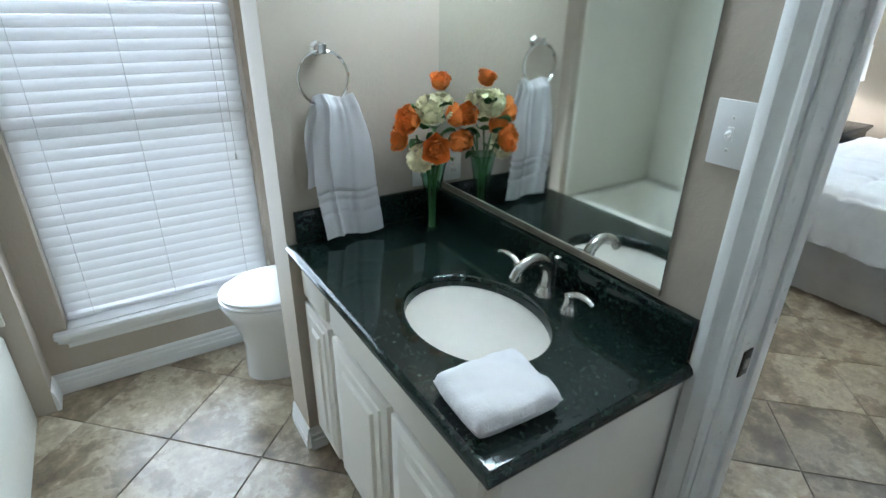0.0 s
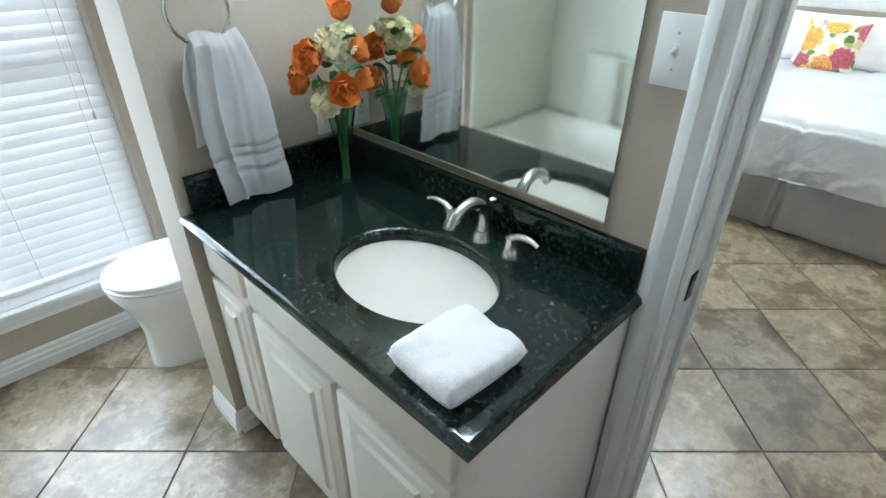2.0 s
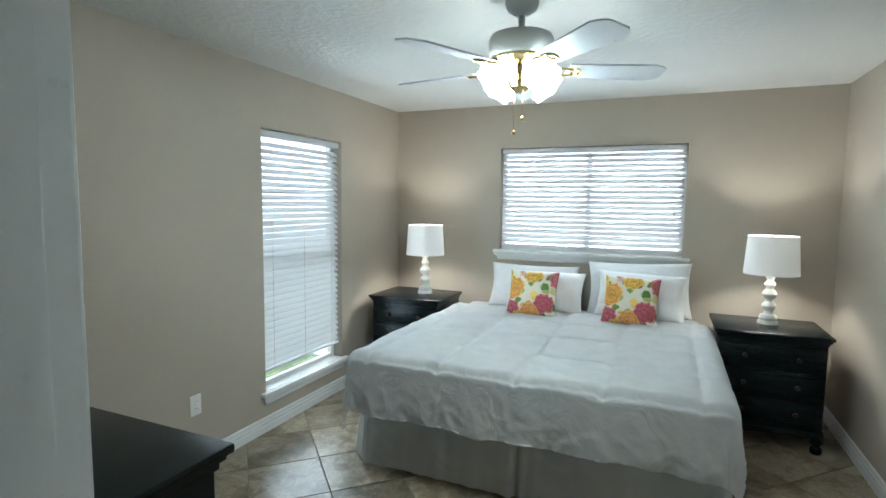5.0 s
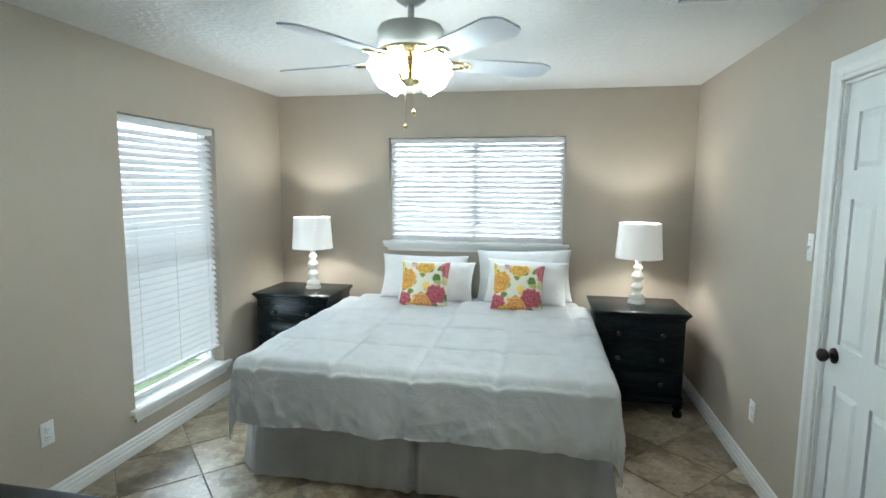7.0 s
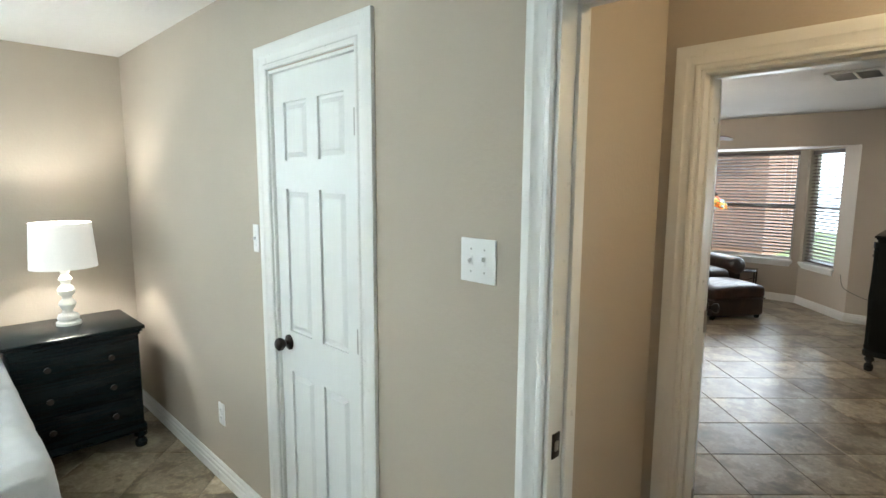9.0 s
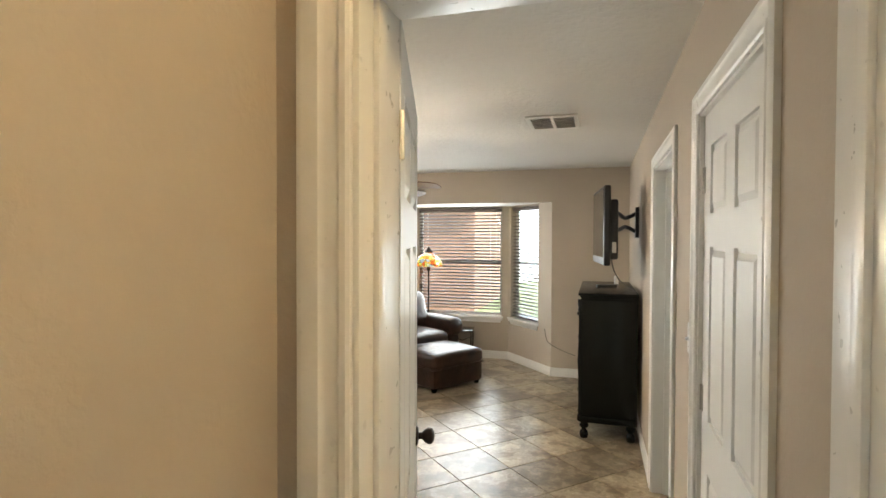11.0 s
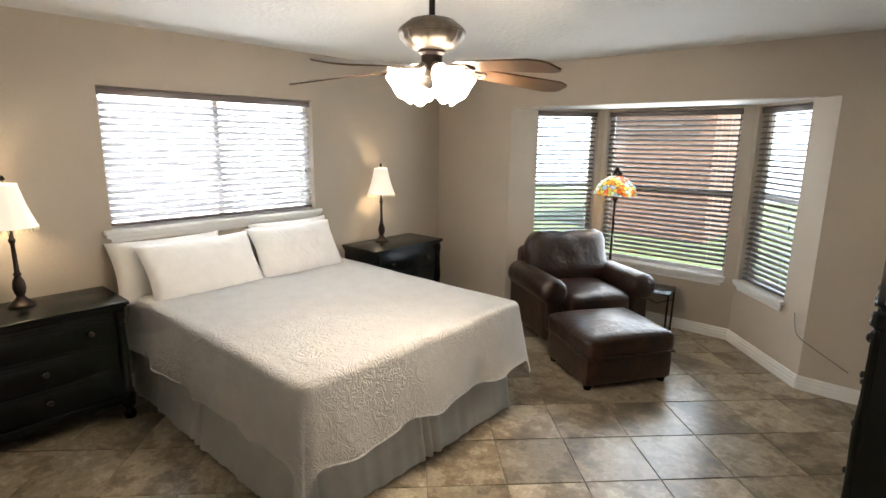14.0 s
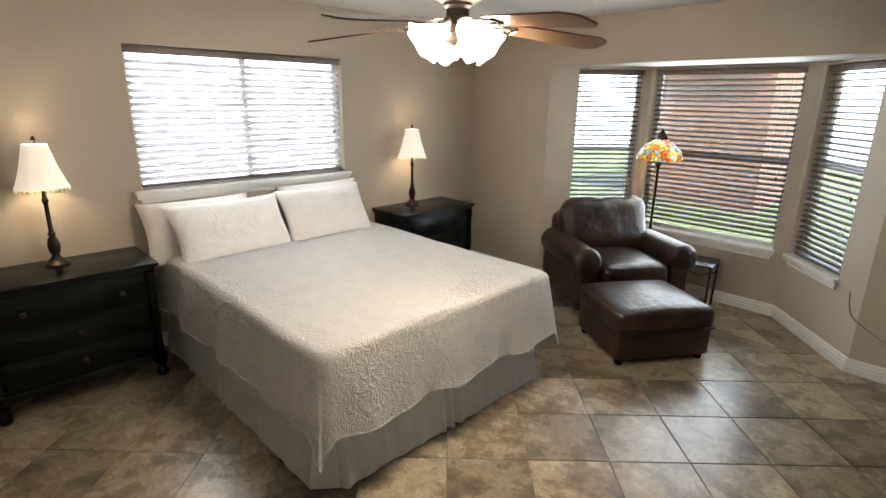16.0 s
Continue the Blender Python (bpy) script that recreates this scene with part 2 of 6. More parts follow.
def floral():
    """Printed blooms with lobed, veined petals and leaves over cream cloth."""
    m, nt, b = tree("floral_print_cotton")
    co = coords(nt, (1, 1, 0.2))

    def warped(scale, amount):
        n = node(nt, "ShaderNodeTexNoise", Scale=scale, Detail=3.0)
        nt.links.new(co, n.inputs["Vector"])
        add = nt.nodes.new("ShaderNodeVectorMath")
        add.operation = "MULTIPLY_ADD"
        nt.links.new(n.outputs["Color"], add.inputs[0])
        add.inputs[1].default_value = (amount, amount, 0.0)
        nt.links.new(co, add.inputs[2])
        return add.outputs[0]

    def cells(vec, scale, rand):
        v = node(nt, "ShaderNodeTexVoronoi", Scale=scale, Randomness=rand)
        nt.links.new(vec, v.inputs["Vector"])
        sep = nt.nodes.new("ShaderNodeSeparateColor")
        nt.links.new(v.outputs["Color"], sep.inputs[0])
        return v.outputs["Distance"], sep.outputs

    def blend(fac, a, bcol, kind="MIX"):
        mx = nt.nodes.new("ShaderNodeMix")
        mx.data_type, mx.blend_type = "RGBA", kind
        for val, key in ((fac, "Factor"), (a, "A"), (bcol, "B")):
            if isinstance(val, (tuple, float)):
                mx.inputs[key].default_value = val
            else:
                nt.links.new(val, mx.inputs[key])
        return mx.outputs["Result"]

    leaf_d, leaf_c = cells(warped(18.0, 0.06), 15.0, 1.0)
    leaf = ramp(nt, leaf_c[1], [(0.0, (0.07, 0.18, 0.03)), (0.5, (0.24, 0.36, 0.09)), (0.75, (0.60, 0.55, 0.22)), (1.0, (0.80, 0.76, 0.64))])
    ground = blend(ramp(nt, leaf_d, [(0.42, (0, 0, 0)), (0.50, (1, 1, 1))]), leaf, (0.80, 0.76, 0.64, 1))
    dist, col = cells(warped(30.0, 0.06), 7.6, 0.75)
    bloom = ramp(nt, col[0], [(0.0, (0.42, 0.05, 0.09)), (0.15, (0.70, 0.26, 0.28)), (0.30, (0.86, 0.45, 0.07)), (0.60, (0.88, 0.66, 0.16)), (0.80, (0.80, 0.38, 0.36)), (1.0, (0.48, 0.06, 0.10))])
    rings = ramp(nt, dist, [(0.0, (0.22, 0.10, 0.04)), (0.09, (0.5, 0.35, 0.2)), (0.13, (1, 1, 1)), (0.22, (0.55, 0.5, 0.5)), (0.25, (1, 1, 1)), (0.34, (0.62, 0.58, 0.55)), (0.37, (1, 1, 1)), (0.50, (0.66, 0.62, 0.6)), (0.54, (1, 1, 1))])
    streak = node(nt, "ShaderNodeTexNoise", Scale=70.0, Detail=4.0)
    nt.links.new(co, streak.inputs["Vector"])
    petals = blend(0.9, bloom, rings, "MULTIPLY")
    petals = blend(0.5, petals, ramp(nt, streak.outputs["Fac"], [(0.35, (0.3, 0.3, 0.3)), (0.65, (0.75, 0.75, 0.75))]), "OVERLAY")
    out = blend(ramp(nt, dist, [(0.58, (0, 0, 0)), (0.64, (1, 1, 1))]), petals, ground)
    nt.links.new(out, b.inputs["Base Color"])
    b.inputs["Roughness"].default_value = 0.9
    n3 = node(nt, "ShaderNodeTexNoise", Scale=400.0)
    nt.links.new(co, n3.inputs["Vector"])
    bump(nt, b, n3.outputs["Fac"], 0.2, 0.002)
    return m


def glass(name, color=(1, 1, 1), rough=0.0):
    m, nt, b = tree(name)
    b.inputs["Base Color"].default_value = (*color, 1)
    b.inputs["Roughness"].default_value = rough
    b.inputs["Transmission Weight"].default_value = 1.0
    b.inputs["IOR"].default_value = 1.45
    return m


def slat_paint(name, color, through_light):
    """Painted slat that lets some of the daylight shine through."""
    m, nt, b = tree(name)
    n = node(nt, "ShaderNodeTexNoise", Scale=4.0, Detail=4.0)
    nt.links.new(coords(nt, (1, 8, 8)), n.inputs["Vector"])
    nt.links.new(ramp(nt, n.outputs["Fac"], [(0.3, tint(color, 0.93)), (0.7, color)]), b.inputs["Base Color"])
    b.inputs["Roughness"].default_value = 0.35
    if through_light:
        tr = nt.nodes.new("ShaderNodeBsdfTranslucent")
        tr.inputs["Color"].default_value = (*color, 1)
        mx = nt.nodes.new("ShaderNodeMixShader")
        mx.inputs[0].default_value = through_light
        out = nt.nodes["Material Output"]
        nt.links.new(b.outputs[0], mx.inputs[1])
        nt.links.new(tr.outputs[0], mx.inputs[2])
        nt.links.new(mx.outputs[0], out.inputs["Surface"])
    return m


WALL = textured_plaster("greige_wall_paint", (0.46, 0.40, 0.325), 60, 0.12, 0.003)
CEIL = textured_plaster("knockdown_ceiling", (0.74, 0.73, 0.70), 26, 0.3, 0.007, 0.7)
TRIM = plain("white_gloss_trim", (0.76, 0.76, 0.74), 0.3, vary=0.03, bumps=0.05)
DOOR = wood("white_door_paint", (0.76, 0.77, 0.76), 0.4, (70, 70, 3), 0.012)
TILE = slate_tile()
GROUT = plain("grey_grout", (0.21, 0.18, 0.145), 0.9, vary=0.2, scale=30, bumps=0.3)
GRANITE = granite()
CABINET = plain("cream_white_cabinet_paint", (0.76, 0.72, 0.65), 0.35, vary=0.04, bumps=0.05)
CERAMIC = plain("white_ceramic", (0.82, 0.82, 0.82), 0.08, vary=0.01, coat=0.5)
ACRYLIC = plain("cream_acrylic", (0.72, 0.71, 0.62), 0.2, vary=0.03)
NICKEL = plain("brushed_nickel", (0.55, 0.53, 0.50), 0.25, 1.0, vary=0.05)
CHROME = plain("polished_chrome", (0.7, 0.7, 0.7), 0.08, 1.0, vary=0.02)
BRASS = plain("polished_brass", (0.75, 0.60, 0.30), 0.15, 1.0, vary=0.05)
BRONZE = plain("oil_rubbed_bronze", (0.030, 0.022, 0.018), 0.35, 0.8, vary=0.3, scale=20)
PEWTER = plain("antique_pewter_bronze", (0.16, 0.13, 0.10), 0.38, 0.8, vary=0.4, scale=14)
HINGE = plain("satin_steel_hinge", (0.45, 0.44, 0.42), 0.35, 1.0)
BLACK = wood("black_stained_wood", (0.0045, 0.0085, 0.0095), 0.27)
ESPRESSO = wood("espresso_stained_wood", (0.004, 0.0052, 0.0042), 0.26)
BLACK_PLASTIC = plain("black_plastic", (0.012, 0.012, 0.013), 0.35)
SCREEN = plain("dark_screen_glass", (0.015, 0.014, 0.013), 0.12, vary=0.05)
PLATE = plain("white_plastic_plate", (0.80, 0.80, 0.79), 0.35, vary=0.02)
SLOT = plain("dark_slot", (0.03, 0.03, 0.03), 0.6)
MIRROR = plain("mirror_silver", (0.82, 0.86, 0.83), 0.01, 1.0, vary=0.0)
TERRY = cloth("white_terry", (0.86, 0.85, 0.86), 190, 0.6)
COMFORTER = cloth("white_microfibre", (0.88, 0.88, 0.88), 500, 0.1, 0.25)
COVERLET = cloth("white_matelasse", (0.82, 0.80, 0.77), 400, 0.1, 0.0, 0.5)
SKIRT = cloth("white_bed_skirt_cotton", (0.86, 0.86, 0.84), 500, 0.15, 0.15)
PILLOW = cloth("white_pillowcase_cotton", (0.80, 0.80, 0.80), 500, 0.12, 0.3)
PILLOW_WARM = cloth("ivory_pillow_sham", (0.76, 0.74, 0.72), 500, 0.12, 0.3)
FLORAL = floral()
LEATHER = leather()
SHADE_A = glowing("linen_drum_shade", (1, 0.96, 0.88), 0.10, (0.72, 0.70, 0.66))
SHADE_B = glowing("ivory_bell_shade", (1, 0.86, 0.68), 0.16, (0.70, 0.66, 0.58))
FROST = glowing("frosted_white_glass", (0.92, 1.0, 0.99), 9.0)
FROST_B = glowing("frosted_white_glass_warm", (1.0, 0.88, 0.75), 6.5)
GLOBE = glowing("opal_globe_glass", (0.95, 1.0, 1.0), 2.0)
STAINED = stained_glass()
WHITE_TURNED = plain("distressed_white_paint", (0.74, 0.72, 0.67), 0.5, vary=0.12, scale=14, bumps=0.2)
BLIND_WHITE = slat_paint("white_blind_slat", (0.86, 0.86, 0.86), 0.42)
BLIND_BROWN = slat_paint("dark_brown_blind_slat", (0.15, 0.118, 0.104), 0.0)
# Dark slats given a pale colour, so that daylight seems to wash them out.
BLIND_WASHED = slat_paint("daylight_washed_slat", (0.74, 0.73, 0.74), 0.72)
CORD = plain("blind_cord", (0.6, 0.6, 0.58), 0.8)
PANE = glass("window_glass")
VASE = glass("green_tinted_glass", (0.62, 0.88, 0.72), 0.02)
ORANGE = plain("orange_silk_petal", (0.85, 0.24, 0.04), 0.7, vary=0.25, scale=25)
CREAM = plain("cream_silk_petal", (0.80, 0.76, 0.50), 0.7, vary=0.12, scale=25)
LEAF = plain("green_silk_leaf", (0.06, 0.16, 0.04), 0.55, vary=0.4, scale=20)
STEM = plain("green_stem", (0.10, 0.20, 0.07), 0.6, vary=0.3)
FAN_GREY = plain("grey_enamel", (0.42, 0.44, 0.42), 0.3, vary=0.03)
BLADE_A = plain("white_blade_laminate", (0.66, 0.68, 0.72), 0.3, vary=0.05)
BLADE_B = wood("walnut_blade_laminate", (0.13, 0.075, 0.045), 0.3, (2, 2, 2))
GRASS = plain("lawn_grass", (0.085, 0.12, 0.045), 0.9, vary=0.4, scale=3, bumps=0.5, bump_scale=40, world_space=True)
BRICK = plain("red_brown_brick", (0.20, 0.115, 0.075), 0.85, vary=0.3, scale=5, bumps=0.4)
FENCE = wood("weathered_fence_board", (0.30, 0.19, 0.12), 0.8)
FOLIAGE = plain("tree_foliage", (0.06, 0.11, 0.03), 0.7, vary=0.5, scale=9)
BARK = plain("tree_bark", (0.13, 0.09, 0.06), 0.9, vary=0.4, scale=9, bumps=0.6, bump_scale=30)
CABLE = plain("grey_cable", (0.12, 0.11, 0.10), 0.6)

# ---- mesh helpers ----


def bm_box(bm, x0, x1, y0, y1, z0, z1, bevel=0.0, seg=2, m=None):
    r = bmesh.ops.create_cube(bm, size=1.0)
    vs = r["verts"]
    for v in vs:
        v.co = Vector((x0 + (v.co.x + 0.5) * (x1 - x0), y0 + (v.co.y + 0.5) * (y1 - y0), z0 + (v.co.z + 0.5) * (z1 - z0)))
    if bevel:
        es = list({e for v in vs for e in v.link_edges})
        out = bmesh.ops.bevel(bm, geom=es, offset=bevel, segments=seg, affect="EDGES", profile=0.5)
        vs = list({v for f in out["faces"] for v in f.verts} | {v for v in vs if v.is_valid})
    if m is not None:
        bmesh.ops.transform(bm, matrix=m, verts=[v for v in vs if v.is_valid])
    return bm


def box(x0, x1, y0, y1, z0, z1, bevel=0.0, seg=2):
    return bm_box(bmesh.new(), x0, x1, y0, y1, z0, z1, bevel, seg)


def lathe(profile, seg=24, bm=None, m=None, squash=1.0, flute=0.0, flutes=0):
    bm = bm or bmesh.new()
    rings = []
    for r, z in profile:
        ring = []
        for i in range(seg):
            a = 2 * math.pi * i / seg
            rr = r * (1 + flute * math.cos(flutes * a)) if flutes else r
            co = Vector((rr * math.cos(a), rr * math.sin(a) * squash, z))
            ring.append(bm.verts.new(m @ co if m is not None else co))
        rings.append(ring)
    for a, b in zip(rings, rings[1:]):
        for i in range(seg):
            j = (i + 1) % seg
            bm.faces.new((a[i], a[j], b[j], b[i]))
    if profile[0][0] > 1e-5:
        bm.faces.new(list(reversed(rings[0])))
    if profile[-1][0] > 1e-5:
        bm.faces.new(rings[-1])
    return bm


def shell(profile, seg=32, thick=0.003, flute=0.0, flutes=0, m=None, squash=1.0):
    """An open lathe with a wall."""
    inner = [(max(r - thick, 0.001), z) for r, z in reversed(profile)]
    bm = bmesh.new()
    prof = list(profile) + inner
    rings = []
    for r, z in prof:
        ring = []
        for i in range(seg):
            a = 2 * math.pi * i / seg
            k = (z - profile[0][1]) / ((profile[-1][1] - profile[0][1]) or 1)
            rr = r * (1 + flute * (1 - k) * math.cos(flutes * a)) if flutes else r
            co = Vector((rr * math.cos(a), rr * math.sin(a) * squash, z))
            ring.append(bm.verts.new(m @ co if m is not None else co))
        rings.append(ring)
    rings.append(rings[0])
    for a, b in zip(rings, rings[1:]):
        for i in range(seg):
            j = (i + 1) % seg
            bm.faces.new((a[i], a[j], b[j], b[i]))
    return bm


def tube(points, radius, seg=10, bm=None, close=False):
    """A round bar along points; radius one number or one each."""
    bm = bm or bmesh.new()
    pts = [Vector(p) for p in points]
    n = len(pts)
    rad = radius if isinstance(radius, (list, tuple)) else [radius] * n
    rings = []
    side = None
    for i, p in enumerate(pts):
        a, b = pts[i - 1 if (i or close) else 0], pts[(i + 1) % n if close else min(i + 1, n - 1)]
        t = (b - a).normalized()
        if side is None:
            side = t.orthogonal().normalized()
        side = (side - t * side.dot(t)).normalized()
        up = t.cross(side)
        rings.append([bm.verts.new(p + (side * math.cos(2 * math.pi * k / seg) + up * math.sin(2 * math.pi * k / seg)) * rad[i]) for k in range(seg)])
    pairs = list(zip(rings, rings[1:])) + ([(rings[-1], rings[0])] if close else [])
    for a, b in pairs:
        for i in range(seg):
            j = (i + 1) % seg
            bm.faces.new((a[i], a[j], b[j], b[i]))
    if not close:
        bm.faces.new(list(reversed(rings[0])))
        bm.faces.new(rings[-1])
    return bm


def smooth_path(points, n=8):
    """Catmull-Rom through the points."""
    p = [Vector(q) for q in points]
    p = [p[0] * 2 - p[1]] + p + [p[-1] * 2 - p[-2]]
    out = []
    for i in range(1, len(p) - 2):
        for k in range(n):
            t = k / n
            a, b, c, d = p[i - 1], p[i], p[i + 1], p[i + 2]
            out.append(0.5 * (2 * b + (c - a) * t + (2 * a - 5 * b + 4 * c - d) * t * t + (3 * b - a - 3 * c + d) * t ** 3))
    out.append(p[-2])
    return out


def mesh(name, bm, material, smooth=None):
    bmesh.ops.recalc_face_normals(bm, faces=bm.faces)
    me = bpy.data.meshes.new(name)
    bm.to_mesh(me)
    bm.free()
    me.materials.append(material)
    if smooth is not None:
        me.polygons.foreach_set("use_smooth", [True] * len(me.polygons))
        me.set_sharp_from_angle(angle=radians(smooth))
    return me


def part(name, bm, material, parent, label="", m=None, smooth=40):
    ob = new(name, mesh(name, bm, material, smooth))
    ob.parent = parent
    if m is not None:
        ob.matrix_basis = m
    if label:
        ob["label"] = label
    return ob


def thing(name, m, label, category, group="", kind=""):
    ob = new(name)
    ob.empty_display_size = 0.05
    ob.matrix_basis = m
    return tagged(ob, label, category, group, kind)


def solid(name, bm, material, label, category, m=None, smooth=40, kind="", group=""):
    ob = new(name, mesh(name, bm, material, smooth))
    if m is not None:
        ob.matrix_basis = m
    return tagged(ob, label, category, group, kind)


def structure(name, bm, material, label, smooth=None, category="structure"):
    return solid(name, bm, material, label, category, None, smooth, "structure")


def grid_surface(nu, nv, f, closed=False):
    bm = bmesh.new()
    vs = [[bm.verts.new(f(i / (nu - 1), j / (nv - 1))) for j in range(nv)] for i in range(nu)]
    for i in range(nu - 1):
        for j in range(nv - 1):
            bm.faces.new((vs[i][j], vs[i + 1][j], vs[i + 1][j + 1], vs[i][j + 1]))
    return bm


def wall(name, p0, p1, thick, z1, holes=(), label="greige textured plaster wall", z0=0.0):
    """Inner face from p0 to p1, the body to the right of that way; holes: (start, end, low, high) along it."""
    p0, p1 = Vector((*p0, 0)), Vector((*p1, 0))
    d = p1 - p0
    length = d.length
    m = Matrix.Translation(p0) @ Matrix.Rotation(math.atan2(d.y, d.x), 4, "Z")
    bm = bmesh.new()
    cuts = sorted({0.0, length, *[h[0] for h in holes], *[h[1] for h in holes]})
    for a, b in zip(cuts, cuts[1:]):
        mid = (a + b) / 2
        over = sorted([(h[2], h[3]) for h in holes if h[0] < mid < h[1]])
        z = z0
        for lo, hi in over + [(z1, z1)]:
            if lo > z + 1e-4:
                bm_box(bm, a, b, -thick, 0, z, lo, m=m)
            z = max(z, hi)
    return structure(name, bm, WALL, label, category="wall")


H = 2.38

# ---- rooms: walls ----
wall("wall_bed_south", (1.408, -0.595), (5.92, -0.595), 0.12, H, [(0.307, 0.992, 0, 2.0), (1.735, 2.325, 0, 2.01)])
wall("wall_bed_east", (5.769, -0.715), (5.769, 3.05), 0.15, H, [(1.11, 2.605, 1.12, 2.01)])
wall("wall_north", (5.769, 2.912), (-1.0, 2.912), 0.15, H, [(0.954, 1.839, 0.265, 1.995), (4.794, 5.664, 0.30, 1.985)])
wall("wall_bed_west", (1.53, 2.912), (1.53, -0.595), 0.122, H, [(2.007, 2.712, 0, 2.0)])
structure("wall_bath_wing", box(0.838, 1.408, 2.035, 2.215, 0, H), WALL, "greige end wall beside the vanity", category="wall")
structure("wall_bath_tub_end", box(-0.88, 0.0, 2.79, 2.912, 0, H), WALL, "greige return wall at the tub end", category="wall")
wall("wall_bath_south", (-0.88, -0.45), (1.408, -0.45), 0.12, H)
wall("wall_bath_west", (-0.88, 2.912), (-0.88, -0.45), 0.12, H)
wall("wall_hall_east", (2.58, -1.613), (2.58, -0.715), 0.12, H)
wall("wall_hall_west", (0.5, -0.715), (0.5, -1.613), 0.12, H)
structure("wall_hall_north", box(0.38, 1.408, -0.715, -0.57, 0, H), WALL, "greige hall wall", category="wall")
wall("wall_second_north", (6.157, -1.78), (0.38, -1.78), 0.167, H, [(3.712, 4.422, 0, 1.985)])
wall("wall_second_west", (1.74, -1.733), (1.74, -7.105), 0.12, H, [(0.387, 1.147, 0, 2.01), (1.757, 2.617, 0, 2.01)])
wall("wall_second_south", (1.62, -6.985), (6.157, -6.985), 0.12, H, [(0.96, 3.47, 0, 2.005)])
wall("wall_second_east", (6.007, -6.985), (6.007, -1.733), 0.15, H, [(1.599, 3.162, 1.1, 2.002)])
BAY = [(2.58, -6.985), (3.19, -7.68), (4.48, -7.68), (5.09, -6.985)]
side = math.hypot(0.61, 0.695)
wall("wall_bay_west", BAY[0], BAY[1], 0.12, 2.005, [(0.26, 0.87, 0.56, 1.985)])
wall("wall_bay_south", BAY[1], BAY[2], 0.12, 2.005, [(0.09, 1.25, 0.56, 1.985)])
wall("wall_bay_east", BAY[2], BAY[3], 0.12, 2.005, [(side - 0.87, side - 0.26, 0.56, 1.985)])
wall("wall_ensuite_west", (0.3, -2.9), (0.3, -5.5), 0.1, H)
wall("wall_ensuite_south", (0.3, -5.4), (1.62, -5.4), 0.1, H, [(0.45, 1.25, 0, 2.03)])
wall("wall_ensuite_north", (1.62, -2.95), (0.3, -2.95), 0.1, H)
structure("wall_closet_back", box(2.9, 4.2, -1.45, -1.40, 0, H), WALL, "closet back wall", category="wall")


def slab(points, z0, z1):
    bm = bmesh.new()
    lo = [bm.verts.new((x, y, z0)) for x, y in points]
    hi = [bm.verts.new((x, y, z1)) for x, y in points]
    n = len(points)
    bm.faces.new(list(reversed(lo)))
    bm.faces.new(hi)
    for i in range(n):
        j = (i + 1) % n
        bm.faces.new((lo[i], lo[j], hi[j], hi[i]))
    return bm


structure("ceiling", slab([(-1.0, -0.57), (-1.0, 3.06), (5.92, 3.06), (5.92, -1.62), (0.38, -1.62), (0.38, -0.57)], H, H + 0.1), CEIL, "white knockdown textured ceiling", category="ceiling")
structure("ceiling_second_bedroom", slab([(0.2, -1.62), (6.157, -1.62), (6.157, -7.105), (0.2, -7.105)], H, H + 0.1), CEIL, "white knockdown textured ceiling", category="ceiling")
structure("ceiling_bay", slab([(2.48, -7.105), (3.13, -7.80), (4.54, -7.80), (5.19, -7.105)], 2.005, 2.12), CEIL, "white bay soffit", category="ceiling")

# Unseen slab added over the rooms; its eaves block sun from the windows.
structure("roof", box(-1.9, 7.05, -8.6, 4.0, 2.50, 2.62), CEIL, "unseen flat slab with deep eaves that keeps sun off the windows", category="roof")

# ---- trim ----


def casing_profile(width=0.075):
    """Cross-section of a moulded casing: across the face, out from the wall."""
    w = width
    return [(0, 0), (0, 0.010), (0.006, 0.014), (0.016, 0.014), (0.022, 0.010), (0.040, 0.013), (0.050, 0.019), (w - 0.012, 0.019), (w, 0.014), (w, 0)]


def casing(name, m, w, h, label="white moulded door casing", width=0.075):
    """Three mitred lengths round an opening of w by h in the plane x-z of m; it stands out along -y."""
    prof = casing_profile(width)
    top = thing(name, m, label, "door casing", kind="structure")
    bm = bmesh.new()
    rings = []
    for corner in range(4):
        ring = []
        for a, o in prof:
            x = -a if corner in (0, 1) else w + a
            z = 0 if corner in (0, 3) else h + a
            ring.append(bm.verts.new((x, -o, z)))
        rings.append(ring)
    for a, b in zip(rings, rings[1:]):
        for i in range(len(prof)):
            j = (i + 1) % len(prof)
            bm.faces.new((a[i], a[j], b[j], b[i]))
    bm.faces.new(rings[0])
    bm.faces.new(list(reversed(rings[-1])))
    part("trim", bm, TRIM, top, smooth=30)
    return top


